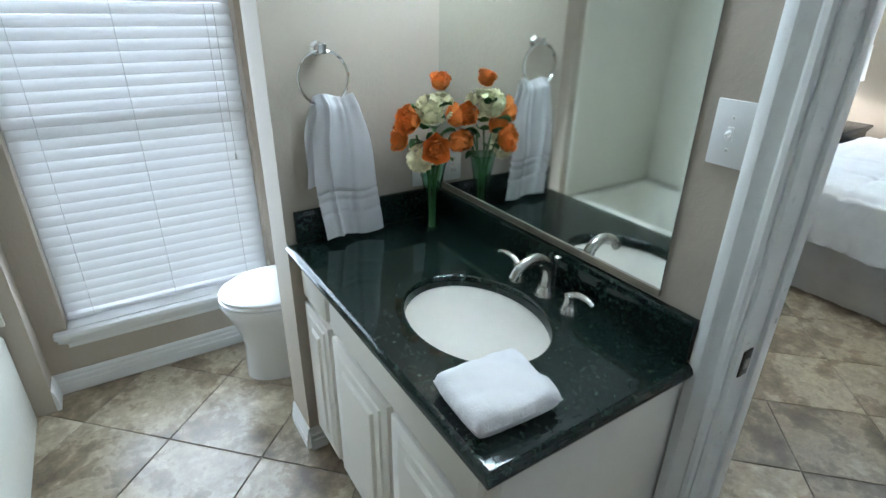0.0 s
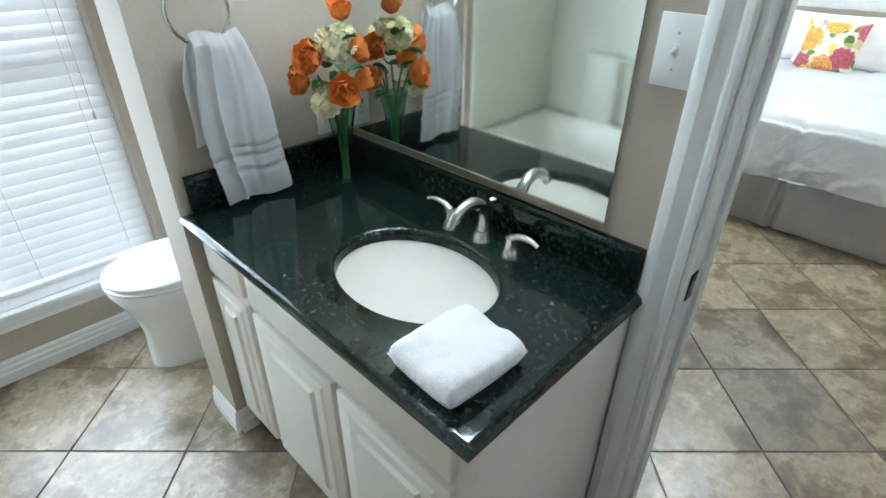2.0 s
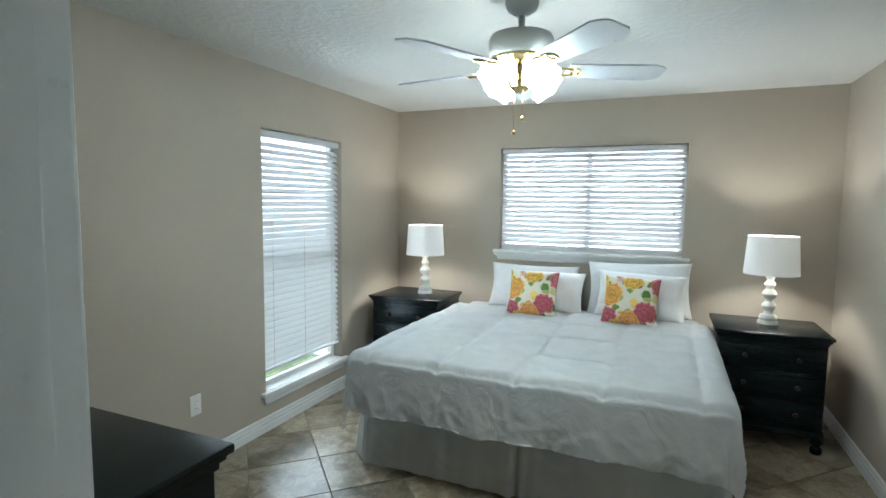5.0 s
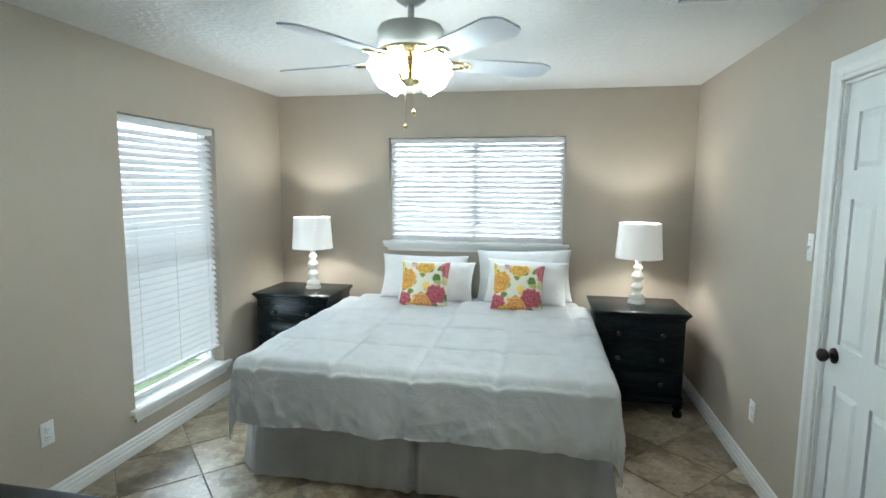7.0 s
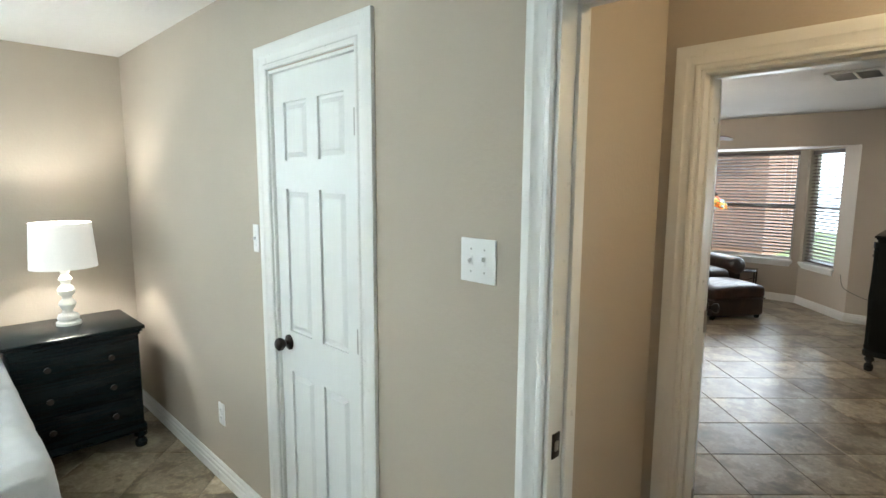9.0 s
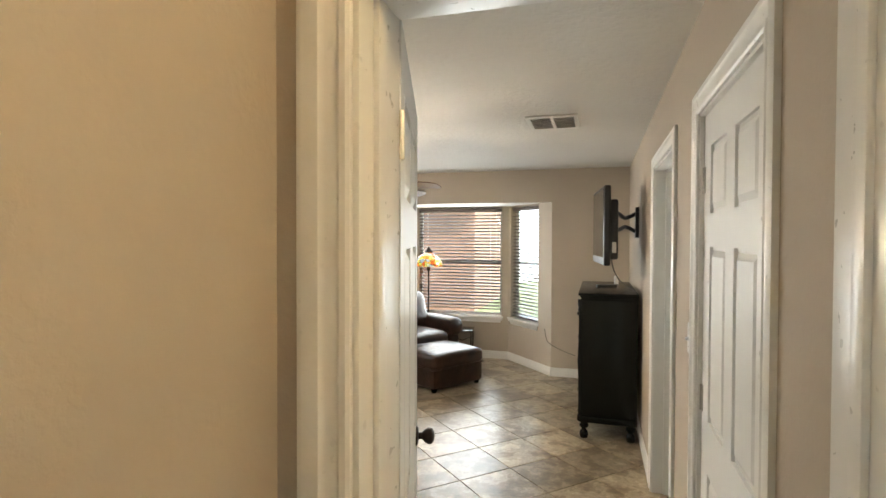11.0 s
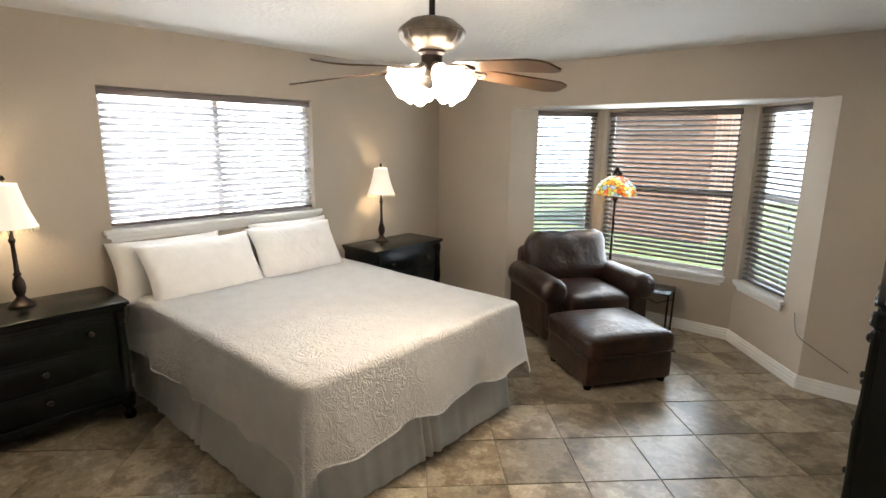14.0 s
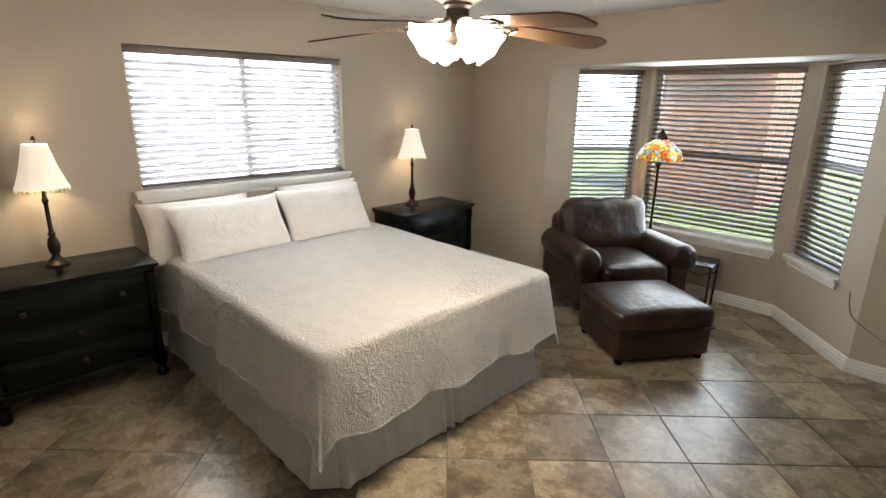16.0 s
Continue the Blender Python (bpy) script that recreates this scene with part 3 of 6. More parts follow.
def jamb(name, m, w, h, depth, stop=0.55, strike=None):
    """Lining of an opening from face to face, with its stop."""
    top = thing(name, m, "white painted door jamb", "door jamb", kind="structure")
    t = 0.012
    for nm, b in (("jamb_side", (0, t, 0, h)), ("jamb_side", (w - t, w, 0, h)), ("jamb_head", (t, w - t, h - t, h))):
        part(nm, box(b[0], b[1], -0.002, depth + 0.002, b[2], b[3], 0.002), TRIM, top)
    s0, s1 = depth * stop, depth * stop + 0.035
    for nm, b in (("stop", (t, t + 0.011, 0, h - t)), ("stop", (w - t - 0.011, w - t, 0, h - t)), ("stop", (t + 0.011, w - t - 0.011, h - t - 0.011, h - t))):
        part(nm, box(b[0], b[1], s0, s1, b[2], b[3], 0.002), TRIM, top)
    if strike:
        x, y, z, s = strike
        p = part("strike_plate", box(-0.002, 0.002, -0.016, 0.016, -0.032, 0.032, 0.001), BRONZE, top, "dark bronze strike plate", pose(x, y, z))
        part("latch_hole", box(0.0, 0.003, -0.007, 0.007, -0.012, 0.012), HINGE, p, m=pose(0.0015 * s, 0, 0))
    return top


def to_wall(x, y, rz):
    return pose(x, y, 0, 0, 0, rz)


# bath door: bath side faces -x, bedroom side +x
casing("door_casing_1", to_wall(1.408, 0.905, -90), 0.705, 2.0)
casing("door_casing_2", to_wall(1.53, 0.20, 90), 0.705, 2.0)
jamb("door_jamb_1", to_wall(1.408, 0.905, -90), 0.705, 2.0, 0.122, 0.5, (0.013, 0.03, 0.92, 1))
# hall door in the south wall
casing("door_casing_3", pose(2.40, -0.595, 0, 0, 0, 180), 0.685, 2.0)
casing("door_casing_4", pose(1.715, -0.715, 0), 0.685, 2.0)
jamb("door_jamb_2", pose(2.40, -0.595, 0, 0, 0, 180), 0.685, 2.0, 0.12, 0.5, (0.013, 0.03, 0.94, 1))
# closet of the first bedroom
casing("door_casing_5", pose(3.733, -0.595, 0, 0, 0, 180), 0.59, 2.015, width=0.092)
jamb("door_jamb_3", pose(3.733, -0.595, 0, 0, 0, 180), 0.59, 2.01, 0.12, 0.45)
# second bedroom door
casing("door_casing_6", pose(2.445, -1.613, 0, 0, 0, 180), 0.71, 1.985, width=0.09)
casing("door_casing_7", pose(1.735, -1.78, 0), 0.71, 1.985, width=0.06)
jamb("door_jamb_4", pose(2.445, -1.613, 0, 0, 0, 180), 0.71, 1.985, 0.167, 0.3)
# west wall of the second bedroom
casing("door_casing_8", to_wall(1.74, -2.88, 90), 0.76, 2.01)
jamb("door_jamb_5", to_wall(1.74, -2.88, 90), 0.76, 2.01, 0.12, 0.5)
casing("door_casing_9", to_wall(1.74, -4.35, 90), 0.86, 2.01)
jamb("door_jamb_6", to_wall(1.74, -4.35, 90), 0.86, 2.01, 0.12, 0.5, (0.013, 0.08, 0.95, 1))


def baseboard(name, p0, p1, h=0.10):
    """Stepped skirting on the wall to the right of the way p0 to p1."""
    p0, p1 = Vector((*p0, 0)), Vector((*p1, 0))
    d = p1 - p0
    m = Matrix.Translation(p0) @ Matrix.Rotation(math.atan2(d.y, d.x), 4, "Z")
    prof = [(0, 0), (0.016, 0), (0.016, h * 0.45), (0.012, h * 0.5), (0.013, h * 0.68), (0.008, h * 0.76), (0.009, h * 0.88), (0.003, h), (0, h)]
    bm = bmesh.new()
    ends = [[bm.verts.new(m @ Vector((x, o, z))) for o, z in prof] for x in (0, d.length)]
    for i in range(len(prof)):
        j = (i + 1) % len(prof)
        bm.faces.new((ends[0][i], ends[0][j], ends[1][j], ends[1][i]))
    bm.faces.new(ends[0])
    bm.faces.new(list(reversed(ends[1])))
    return structure(name, bm, TRIM, "white stepped baseboard", 30, "baseboard")


for p, q in [((2.475, -0.595), (3.058, -0.595)), ((3.818, -0.595), (5.769, -0.595)), ((5.769, -0.595), (5.769, 2.912)), ((5.769, 2.912), (1.53, 2.912)),
             ((1.53, 2.912), (1.53, 0.98)), ((1.53, 0.125), (1.53, -0.595)), ((1.408, 2.912), (0.0, 2.912)), ((0.0, 2.912), (0.0, 2.79)), ((0.90, 2.035), (0.838, 2.035)),
             ((2.58, -1.613), (2.58, -0.715)), ((6.007, -1.78), (2.52, -1.78)), ((1.74, -2.955), (1.74, -3.415)), ((1.74, -4.425), (1.74, -6.985)),
             ((1.74, -6.985), (2.58, -6.985)), (BAY[0], BAY[1]), (BAY[1], BAY[2]), (BAY[2], BAY[3]), ((5.09, -6.985), (6.007, -6.985)), ((6.007, -6.985), (6.007, -1.733)), ((1.74, -1.733), (1.74, -2.045))]:
    baseboard("baseboard", p, q)
baseboard("baseboard", (0.838, 2.035), (0.838, 2.215))

# ---- windows with blinds ----


def slat_mesh(name, length, material, width=0.05, thick=0.003):
    bm = bmesh.new()
    n = 5
    top, low = [], []
    for i in range(n):
        a = i / (n - 1) - 0.5
        z = 0.004 * (1 - (2 * a) ** 2)
        for ring, dz in ((top, thick / 2), (low, -thick / 2)):
            ring.append([bm.verts.new((s * length / 2, a * width, z + dz)) for s in (-1, 1)])
    for i in range(n - 1):
        bm.faces.new((top[i][0], top[i][1], top[i + 1][1], top[i + 1][0]))
        bm.faces.new((low[i][0], low[i + 1][0], low[i + 1][1], low[i][1]))
    for k in (0, n - 1):
        bm.faces.new((top[k][0], low[k][0], low[k][1], top[k][1]))
    for s in (0, 1):
        for i in range(n - 1):
            bm.faces.new((top[i][s], top[i + 1][s], low[i + 1][s], low[i][s]))
    return mesh(name, bm, material, 50)


def blind(name, m, w, z_low, z_top, material, tilt, label, pitch=0.043, cords=(0.12, 0.5, 0.88), rail=None, group=""):
    """A wooden blind; x across, -y into the room, z up from the floor."""
    rail = rail or material
    top = thing(name, m, label, "window blind", group)
    part("head_rail", box(-w / 2, w / 2, -0.028, 0.028, z_top - 0.045, z_top - 0.003, 0.004), rail, top)
    part("bottom_rail", box(-w / 2 + 0.004, w / 2 - 0.004, -0.024, 0.024, z_low, z_low + 0.018, 0.005), rail, top)
    me = slat_mesh("slat", w - 0.008, material)
    z = z_low + 0.05
    while z < z_top - 0.06:
        s = new("slat", me)
        s.parent = top
        s.matrix_basis = pose(0, 0, z, tilt + random.uniform(-0.5, 0.5), random.uniform(-0.08, 0.08), 0)
        z += pitch
    for c in cords:
        for dy in (-0.026, 0.026):
            part("ladder_cord", tube([(-w / 2 + c * w, dy, z_low + 0.01), (-w / 2 + c * w, dy, z_top - 0.04)], 0.0009, 5), CORD, top)
    x = w / 2 - 0.07
    zm = z_top - (z_top - z_low) * 0.62
    part("pull_cord", tube([(x, -0.034, zm), (x, -0.034, z_top - 0.045)], 0.0012, 5), CORD, top)
    part("tassel", lathe([(0.002, 0), (0.006, 0.004), (0.005, 0.022), (0.002, 0.03)], 10), BRONZE if material is not BLIND_WHITE else CORD, top, m=pose(x, -0.034, zm - 0.03))
    return top


def window(name, m, w, z0, z1, stool=0.05, depth=0.12, sash=True, apron=True, mullion=False):
    """Sash, panes and stool of an opening; x across from its middle, -y into the room, y = 0 on the inner wall face."""
    top = thing(name, m, "white framed window with a moulded stool", "window", kind="structure")
    f = 0.035
    fr = bmesh.new()
    yo = depth - 0.04
    for a in ((-w / 2, -w / 2 + f, z0, z1), (w / 2 - f, w / 2, z0, z1), (-w / 2 + f, w / 2 - f, z0, z0 + f), (-w / 2 + f, w / 2 - f, z1 - f, z1)):
        bm_box(fr, a[0], a[1], yo, yo + 0.035, a[2], a[3], 0.003, 1)
    if mullion:
        bm_box(fr, -0.02, 0.02, yo, yo + 0.035, z0 + f, z1 - f, 0.003, 1)
    elif sash:
        zm = (z0 + z1) / 2
        bm_box(fr, -w / 2 + f, w / 2 - f, yo, yo + 0.035, zm - 0.02, zm + 0.02, 0.003, 1)
    part("window_frame", fr, TRIM, top)
    pane = part("pane", box(-w / 2 + f, w / 2 - f, yo + 0.014, yo + 0.018, z0 + f, z1 - f), PANE, top)
    pane.visible_shadow = False
    part("window_sill", box(-w / 2 - stool, w / 2 + stool, -0.04, 0.0, z0 - 0.025, z0 + 0.003, 0.006), TRIM, top)
    part("sill_board", box(-w / 2 + 0.002, w / 2 - 0.002, 0.0, depth - 0.04, z0 - 0.02, z0 + 0.003), TRIM, top)
    if apron:
        ap = bmesh.new()
        prof = [(0, z0 - 0.025), (-0.032, z0 - 0.025), (-0.026, z0 - 0.045), (-0.014, z0 - 0.060), (-0.012, z0 - 0.080), (0, z0 - 0.086)]
        ends = [[ap.verts.new((s * (w / 2 + stool * 0.8 - (0.03 if y > -0.02 else 0)), y, z)) for y, z in prof] for s in (-1, 1)]
        for i in range(len(prof)):
            j = (i + 1) % len(prof)
            ap.faces.new((ends[0][i], ends[0][j], ends[1][j], ends[1][i]))
        ap.faces.new(ends[0])
        ap.faces.new(list(reversed(ends[1])))
        part("apron", ap, TRIM, top, smooth=30)
    return top


W_BATH, W_SIDE = pose(0.54, 2.912, 0), pose(4.3725, 2.912, 0)
W_HEAD, W_HEAD2 = pose(5.769, 1.1425, 0, 0, 0, -90), pose(6.007, -4.6045, 0, 0, 0, -90)
window("window_1", W_BATH, 0.87, 0.30, 1.985)
window("window_2", W_SIDE, 0.885, 0.265, 1.995)
window("window_3", W_HEAD, 1.495, 1.12, 2.01, mullion=True)
window("window_4", W_HEAD2, 1.563, 1.10, 2.002, mullion=True)


def bay_pose(a, b, s):
    d = Vector((b[0] - a[0], b[1] - a[1]))
    p = Vector(a) + d.normalized() * s
    return pose(p.x, p.y, 0, 0, 0, math.degrees(math.atan2(d.y, d.x)) + 180)


W_BAY = [bay_pose(BAY[0], BAY[1], 0.565), bay_pose(BAY[1], BAY[2], 0.67), bay_pose(BAY[2], BAY[3], side - 0.565)]
for i, (m, w) in enumerate(zip(W_BAY, (0.61, 1.16, 0.61))):
    window("window_%d" % (5 + i), m, w, 0.56, 1.985, stool=0.02, apron=True, depth=0.12)
IN = pose(0, 0.045, 0)
blind("window_blind", W_BATH @ IN, 0.855, 0.335, 1.98, BLIND_WHITE, 54, "white wooden blind with closed slats, drawn down")
blind("window_blind", W_SIDE @ IN, 0.87, 0.385, 1.99, BLIND_WHITE, 47, "white wooden blind drawn almost to the stool")
blind("window_blind", W_HEAD @ IN, 1.477, 1.155, 2.005, BLIND_WHITE, 47, "white wooden blind over the bed, drawn down", cords=(0.1, 0.36, 0.63, 0.9))
blind("window_blind", W_HEAD2 @ IN, 1.545, 1.12, 1.997, BLIND_WASHED, 33, "dark wooden blind, slats coloured pale as if washed out by daylight", cords=(0.13, 0.5, 0.87), rail=BLIND_BROWN)
for m, w in zip(W_BAY, (0.595, 1.145, 0.595)):
    blind("window_blind", m @ IN, w, 0.64 if w > 1 else 0.575, 1.98, BLIND_BROWN, 21 if w > 1 else 14, "dark brown wooden blind with open slats", cords=(0.16, 0.84) if w < 1 else (0.1, 0.87), group="bay window blinds")

# ---- doors ----


def panel_door(name, m, w, h, label, hinge_side=1, knob=True, thick=0.036, group="", knob_z=0.92):
    """Six-panel door; x from the hinge edge (0) to w, y through the leaf, z up."""
    top = thing(name, m, label, "door", group, "structure" if name.startswith("door_") else "")
    t = thick
    leaf = bmesh.new()
    st, mid = 0.105 * w / 0.76, 0.10 * w / 0.76
    cols = [(st, w / 2 - mid / 2), (w / 2 + mid / 2, w - st)]
    rows = [(0.20, 0.80), (0.97, 1.55), (1.66, h - 0.115)]
    xs = [0, cols[0][0], cols[0][1], cols[1][0], cols[1][1], w]
    zs = [0.008] + [v for r in rows for v in r] + [h]
    for i in range(5):
        for j in range(len(zs) - 1):
            is_panel = i in (1, 3) and j in (1, 3, 5)
            d = 0.010 if is_panel else 0.0
            bm_box(leaf, xs[i], xs[i + 1], d, t - d, zs[j], zs[j + 1])
    bmesh.ops.remove_doubles(leaf, verts=leaf.verts, dist=0.0001)
    part("leaf", leaf, DOOR, top, smooth=20)
    for c in cols:
        for r in rows:
            for s in (0, 1):
                y0, y1 = (0.0095, 0.0006) if s == 0 else (t - 0.0095, t - 0.0006)
                bm = bmesh.new()
                a = [(c[0] + 0.012, r[0] + 0.012), (c[1] - 0.012, r[0] + 0.012), (c[1] - 0.012, r[1] - 0.012), (c[0] + 0.012, r[1] - 0.012)]
                b = [(c[0] + 0.031, r[0] + 0.031), (c[1] - 0.031, r[0] + 0.031), (c[1] - 0.031, r[1] - 0.031), (c[0] + 0.031, r[1] - 0.031)]
                va = [bm.verts.new((x, y0, z)) for x, z in a]
                vb = [bm.verts.new((x, y1, z)) for x, z in b]
                vc = [bm.verts.new((x, t / 2, z)) for x, z in a]
                for p, q in ((va, vb), (vc, va)):
                    for i in range(4):
                        bm.faces.new((p[i], p[(i + 1) % 4], q[(i + 1) % 4], q[i]))
                bm.faces.new(vb)
                part("panel", bm, DOOR, top, smooth=20)
    for z in (0.25, h / 2 + 0.03, h - 0.22):
        k = -0.001 if hinge_side > 0 else t + 0.001
        part("hinge", bm_box(tube([(0, k, z - 0.045), (0, k, z + 0.045)], 0.0065, 8), 0.0, 0.022, k - 0.001, k + 0.001, z - 0.045, z + 0.045), HINGE, top, "satin metal hinge")
    if knob:
        for s in (-1, 1):
            mk = pose(w - 0.065, 0 if s < 0 else t, knob_z, 90 if s < 0 else -90)
            kn = part("door_knob", lathe([(0.011, 0), (0.011, 0.02), (0.020, 0.028), (0.027, 0.040), (0.026, 0.052), (0.016, 0.060), (0, 0.062)], 20), BRONZE, top, "dark bronze round knob", mk)
            part("rose", lathe([(0.032, 0), (0.031, 0.005), (0.024, 0.008), (0.0, 0.009)], 20), BRONZE, kn)
    return top


# bath door, swung into the bathroom
panel_door("door_1", pose(1.392, 0.238, 0, 0, 0, 189), 0.69, 1.985, "white six-panel bathroom door, standing open", -1)
# hall door of the first bedroom, folded back towards the west wall
panel_door("door_2", pose(1.724, -0.585, 0, 0, 0, 91), 0.735, 1.985, "white six-panel bedroom door, standing open", 1)
panel_door("door_3", pose(3.157, -0.607, 0, 0, 0, 0) @ pose(0, -0.036, 0), 0.562, 1.997, "white six-panel closet door, closed", -1)
panel_door("door_4", pose(2.432, -1.786, 0, 0, 0, -72.9), 0.817, 1.985, "white six-panel bedroom door, standing open", 1)
panel_door("door_5", to_wall(1.728, -2.866, 90), 0.732, 1.997, "white six-panel closet door, closed", 1)
# glazed outside door of the ensuite
ext = thing("door_6", pose(0.76, -5.42, 0), "white outside door with a bright glazed upper half", "door", kind="structure")
fr = bmesh.new()
for a in ((0, 0.13, 0, 2.02), (0.65, 0.78, 0, 2.02), (0.13, 0.65, 0, 0.95), (0.13, 0.65, 1.85, 2.02)):
    bm_box(fr, a[0], a[1], -0.04, 0, a[2], a[3], 0.003, 1)
part("leaf", fr, DOOR, ext)
part("pane", box(0.13, 0.65, -0.022, -0.018, 0.95, 1.85), PANE, ext).visible_shadow = False
for z in (0.95, 1.08):
    part("knob", lathe([(0.02, 0), (0.026, 0.02), (0.024, 0.04), (0, 0.045)], 16), BRONZE, ext, "dark bronze knob", pose(0.70, 0.0, z, -90))

# ---- plates ----


def wall_plate(name, m, kind_of, label, w=0.072, h=0.117):
    """Switch or socket plate; x-z in the wall's plane, -y into the room."""
    top = thing(name, m, label, "switch" if "switch" in name else "outlet")
    part("plate", box(-w / 2, w / 2, -0.006, 0, -h / 2, h / 2, 0.003), PLATE, top)
    for k in range(2 if w > 0.1 else 1):
        x = (k - 0.5) * 0.046 if w > 0.1 else 0
        if kind_of == "toggle":
            part("collar", box(x - 0.006, x + 0.006, -0.0075, -0.004, -0.013, 0.013, 0.001), PLATE, top)
            part("toggle", box(-0.0035, 0.0035, -0.014, 0, -0.005, 0.005, 0.002), PLATE, top, m=pose(x, -0.006, 0.003, 25 if k == 0 else -25))
        else:
            for z in (-0.021, 0.021):
                so = part("socket", bm_box(bmesh.new(), -0.016, 0.016, -0.008, -0.004, z - 0.014, z + 0.014, 0.003), PLATE, top)
                for dx in (-0.006, 0.006):
                    part("slot", box(dx - 0.001, dx + 0.001, -0.0085, -0.006, z - 0.003, z + 0.006), SLOT, so)
        for z in (0.03, -0.03) if kind_of == "toggle" else (0,):
            part("screw", lathe([(0.003, 0), (0.002, 0.001), (0, 0.0012)], 8), HINGE, top, m=pose(x, -0.006, z, 90))
    return top


wall_plate("light_switch", pose(1.408, 1.020, 1.370, 0, 0, -90), "toggle", "white single toggle switch beside the mirror", 0.074, 0.122)
wall_plate("light_switch", pose(2.618, -0.595, 1.378, 0, 0, 180), "toggle", "white double toggle switch plate", 0.12, 0.117)
wall_plate("light_switch", pose(3.885, -0.595, 1.335, 0, 0, 180), "toggle", "white switch plate beside the closet casing", 0.05, 0.12)
wall_plate("light_switch", pose(1.55, -1.613, 1.335, 0, 0, 180), "toggle", "white hall switch plate")
wall_plate("light_switch", to_wall(1.74, -3.03, 90) @ pose(0, 0, 1.20), "toggle", "white switch plate beside the closet casing")
wall_plate("wall_outlet", pose(4.36, -0.595, 0.378, 0, 0, 180), "socket", "white duplex outlet low on the wall")
wall_plate("wall_outlet", pose(3.37, 2.912, 0.38), "socket", "white duplex outlet low on the wall")
wall_plate("wall_outlet", pose(1.335, 2.035, 1.050), "socket", "white outlet above the backsplash")

# ---- bathroom ----
CT = 0.878
van = thing("vanity_cabinet", pose(0, 0, 0), "cream white vanity cabinet with raised-panel doors", "cabinet")
part("body", box(0.885, 1.404, 0.985, 2.032, 0.10, CT - 0.036, 0.002), CABINET, van)
part("toe_kick", box(0.95, 1.404, 1.0, 2.032, 0.0, 0.10), CABINET, van)


def raised_front(name, y0, y1, z0, z1, parent, arch=0.045):
    """A cabinet front on the plane x = 0.885, facing -x."""
    f = part(name, box(0.866, 0.885, y0, y1, z0, z1, 0.004), CABINET, parent)
    bm = bmesh.new()
    a, b = arch, arch + 0.018
    for (ax, bx, i0, i1) in ((0.866, 0.862, a - 0.012, a), (0.864, 0.855, b + 0.006, b + 0.024)):
        o = [(y0 + i0, z0 + i0), (y1 - i0, z0 + i0), (y1 - i0, z1 - i0), (y0 + i0, z1 - i0)]
        n = [(y0 + i1, z0 + i1), (y1 - i1, z0 + i1), (y1 - i1, z1 - i1), (y0 + i1, z1 - i1)]
        vo = [bm.verts.new((ax + 0.002, y, z)) for y, z in o]
        vn = [bm.verts.new((bx, y, z)) for y, z in n]
        for i in range(4):
            bm.faces.new((vo[i], vo[(i + 1) % 4], vn[(i + 1) % 4], vn[i]))
        bm.faces.new(vn)
        bm.faces.new(list(reversed(vo)))
    if z1 - z0 > 0.25:
        part("raised_panel", bm, CABINET, f, smooth=20)
    else:
        bm.free()
    return f


raised_front("drawer_front", 1.80, 2.005, 0.70, 0.82, van)
raised_front("drawer_front", 1.03, 1.765, 0.70, 0.82, van)
raised_front("door", 1.80, 2.005, 0.135, 0.675, van, 0.035)
raised_front("door", 1.405, 1.765, 0.135, 0.675, van)
raised_front("door", 1.03, 1.385, 0.135, 0.675, van)

# stone top with an oval opening
top_bm = bmesh.new()
cx, cy, ra, rb = 1.113, 1.387, 0.165, 0.213
x0, x1, y0, y1 = 0.832, 1.406, 0.962, 2.033
N = 64
rings = []


def edge_point(a):
    dx, dy = math.cos(a), math.sin(a)
    k = min(((x1 - cx) / dx if dx > 1e-6 else 9e9), ((x0 - cx) / dx if dx < -1e-6 else 9e9), ((y1 - cy) / dy if dy > 1e-6 else 9e9), ((y0 - cy) / dy if dy < -1e-6 else 9e9))
    return cx + dx * k, cy + dy * k


angles = sorted([2 * math.pi * i / N for i in range(N)] + [math.atan2(y - cy, x - cx) % (2 * math.pi) for x in (x0, x1) for y in (y0, y1)])


def inset(p, d):
    return min(max(p[0], x0 + d), x1 - d), min(max(p[1], y0 + d), y1 - d)


outline = [edge_point(a) for a in angles]
levels = [([(cx + ra * math.cos(a), cy + rb * math.sin(a)) for a in angles], CT - 0.034), ([(cx + ra * math.cos(a), cy + rb * math.sin(a)) for a in angles], CT - 0.005),
          ([(cx + (ra + 0.005) * math.cos(a), cy + (rb + 0.005) * math.sin(a)) for a in angles], CT), ([(cx + (ra + 0.009) * math.cos(a), cy + (rb + 0.009) * math.sin(a)) for a in angles], CT), ([inset(p, 0.020) for p in outline], CT), ([inset(p, 0.015) for p in outline], CT), ([inset(p, 0.005) for p in outline], CT - 0.005),
          (outline, CT - 0.016), ([inset(p, 0.004) for p in outline], CT - 0.028), ([inset(p, 0.015) for p in outline], CT - 0.034)]
rings = [[top_bm.verts.new((x, y, z)) for x, y in pts] for pts, z in levels]
rings.append(rings[0])
for a, b in zip(rings, rings[1:]):
    for i in range(len(angles)):
        j = (i + 1) % len(angles)
        try:
            top_bm.faces.new((a[i], a[j], b[j], b[i]))
        except ValueError:
            pass
counter = thing("vanity_counter", pose(0, 0, 0), "polished dark green granite vanity top with backsplash", "countertop")
part("top", top_bm, GRANITE, counter, smooth=50)
part("backsplash", box(1.386, 1.406, 0.985, 2.012, CT + 0.001, CT + 0.104, 0.003), GRANITE, counter)
part("side_splash", box(0.868, 1.405, 2.013, 2.033, CT + 0.001, CT + 0.104, 0.003), GRANITE, counter)

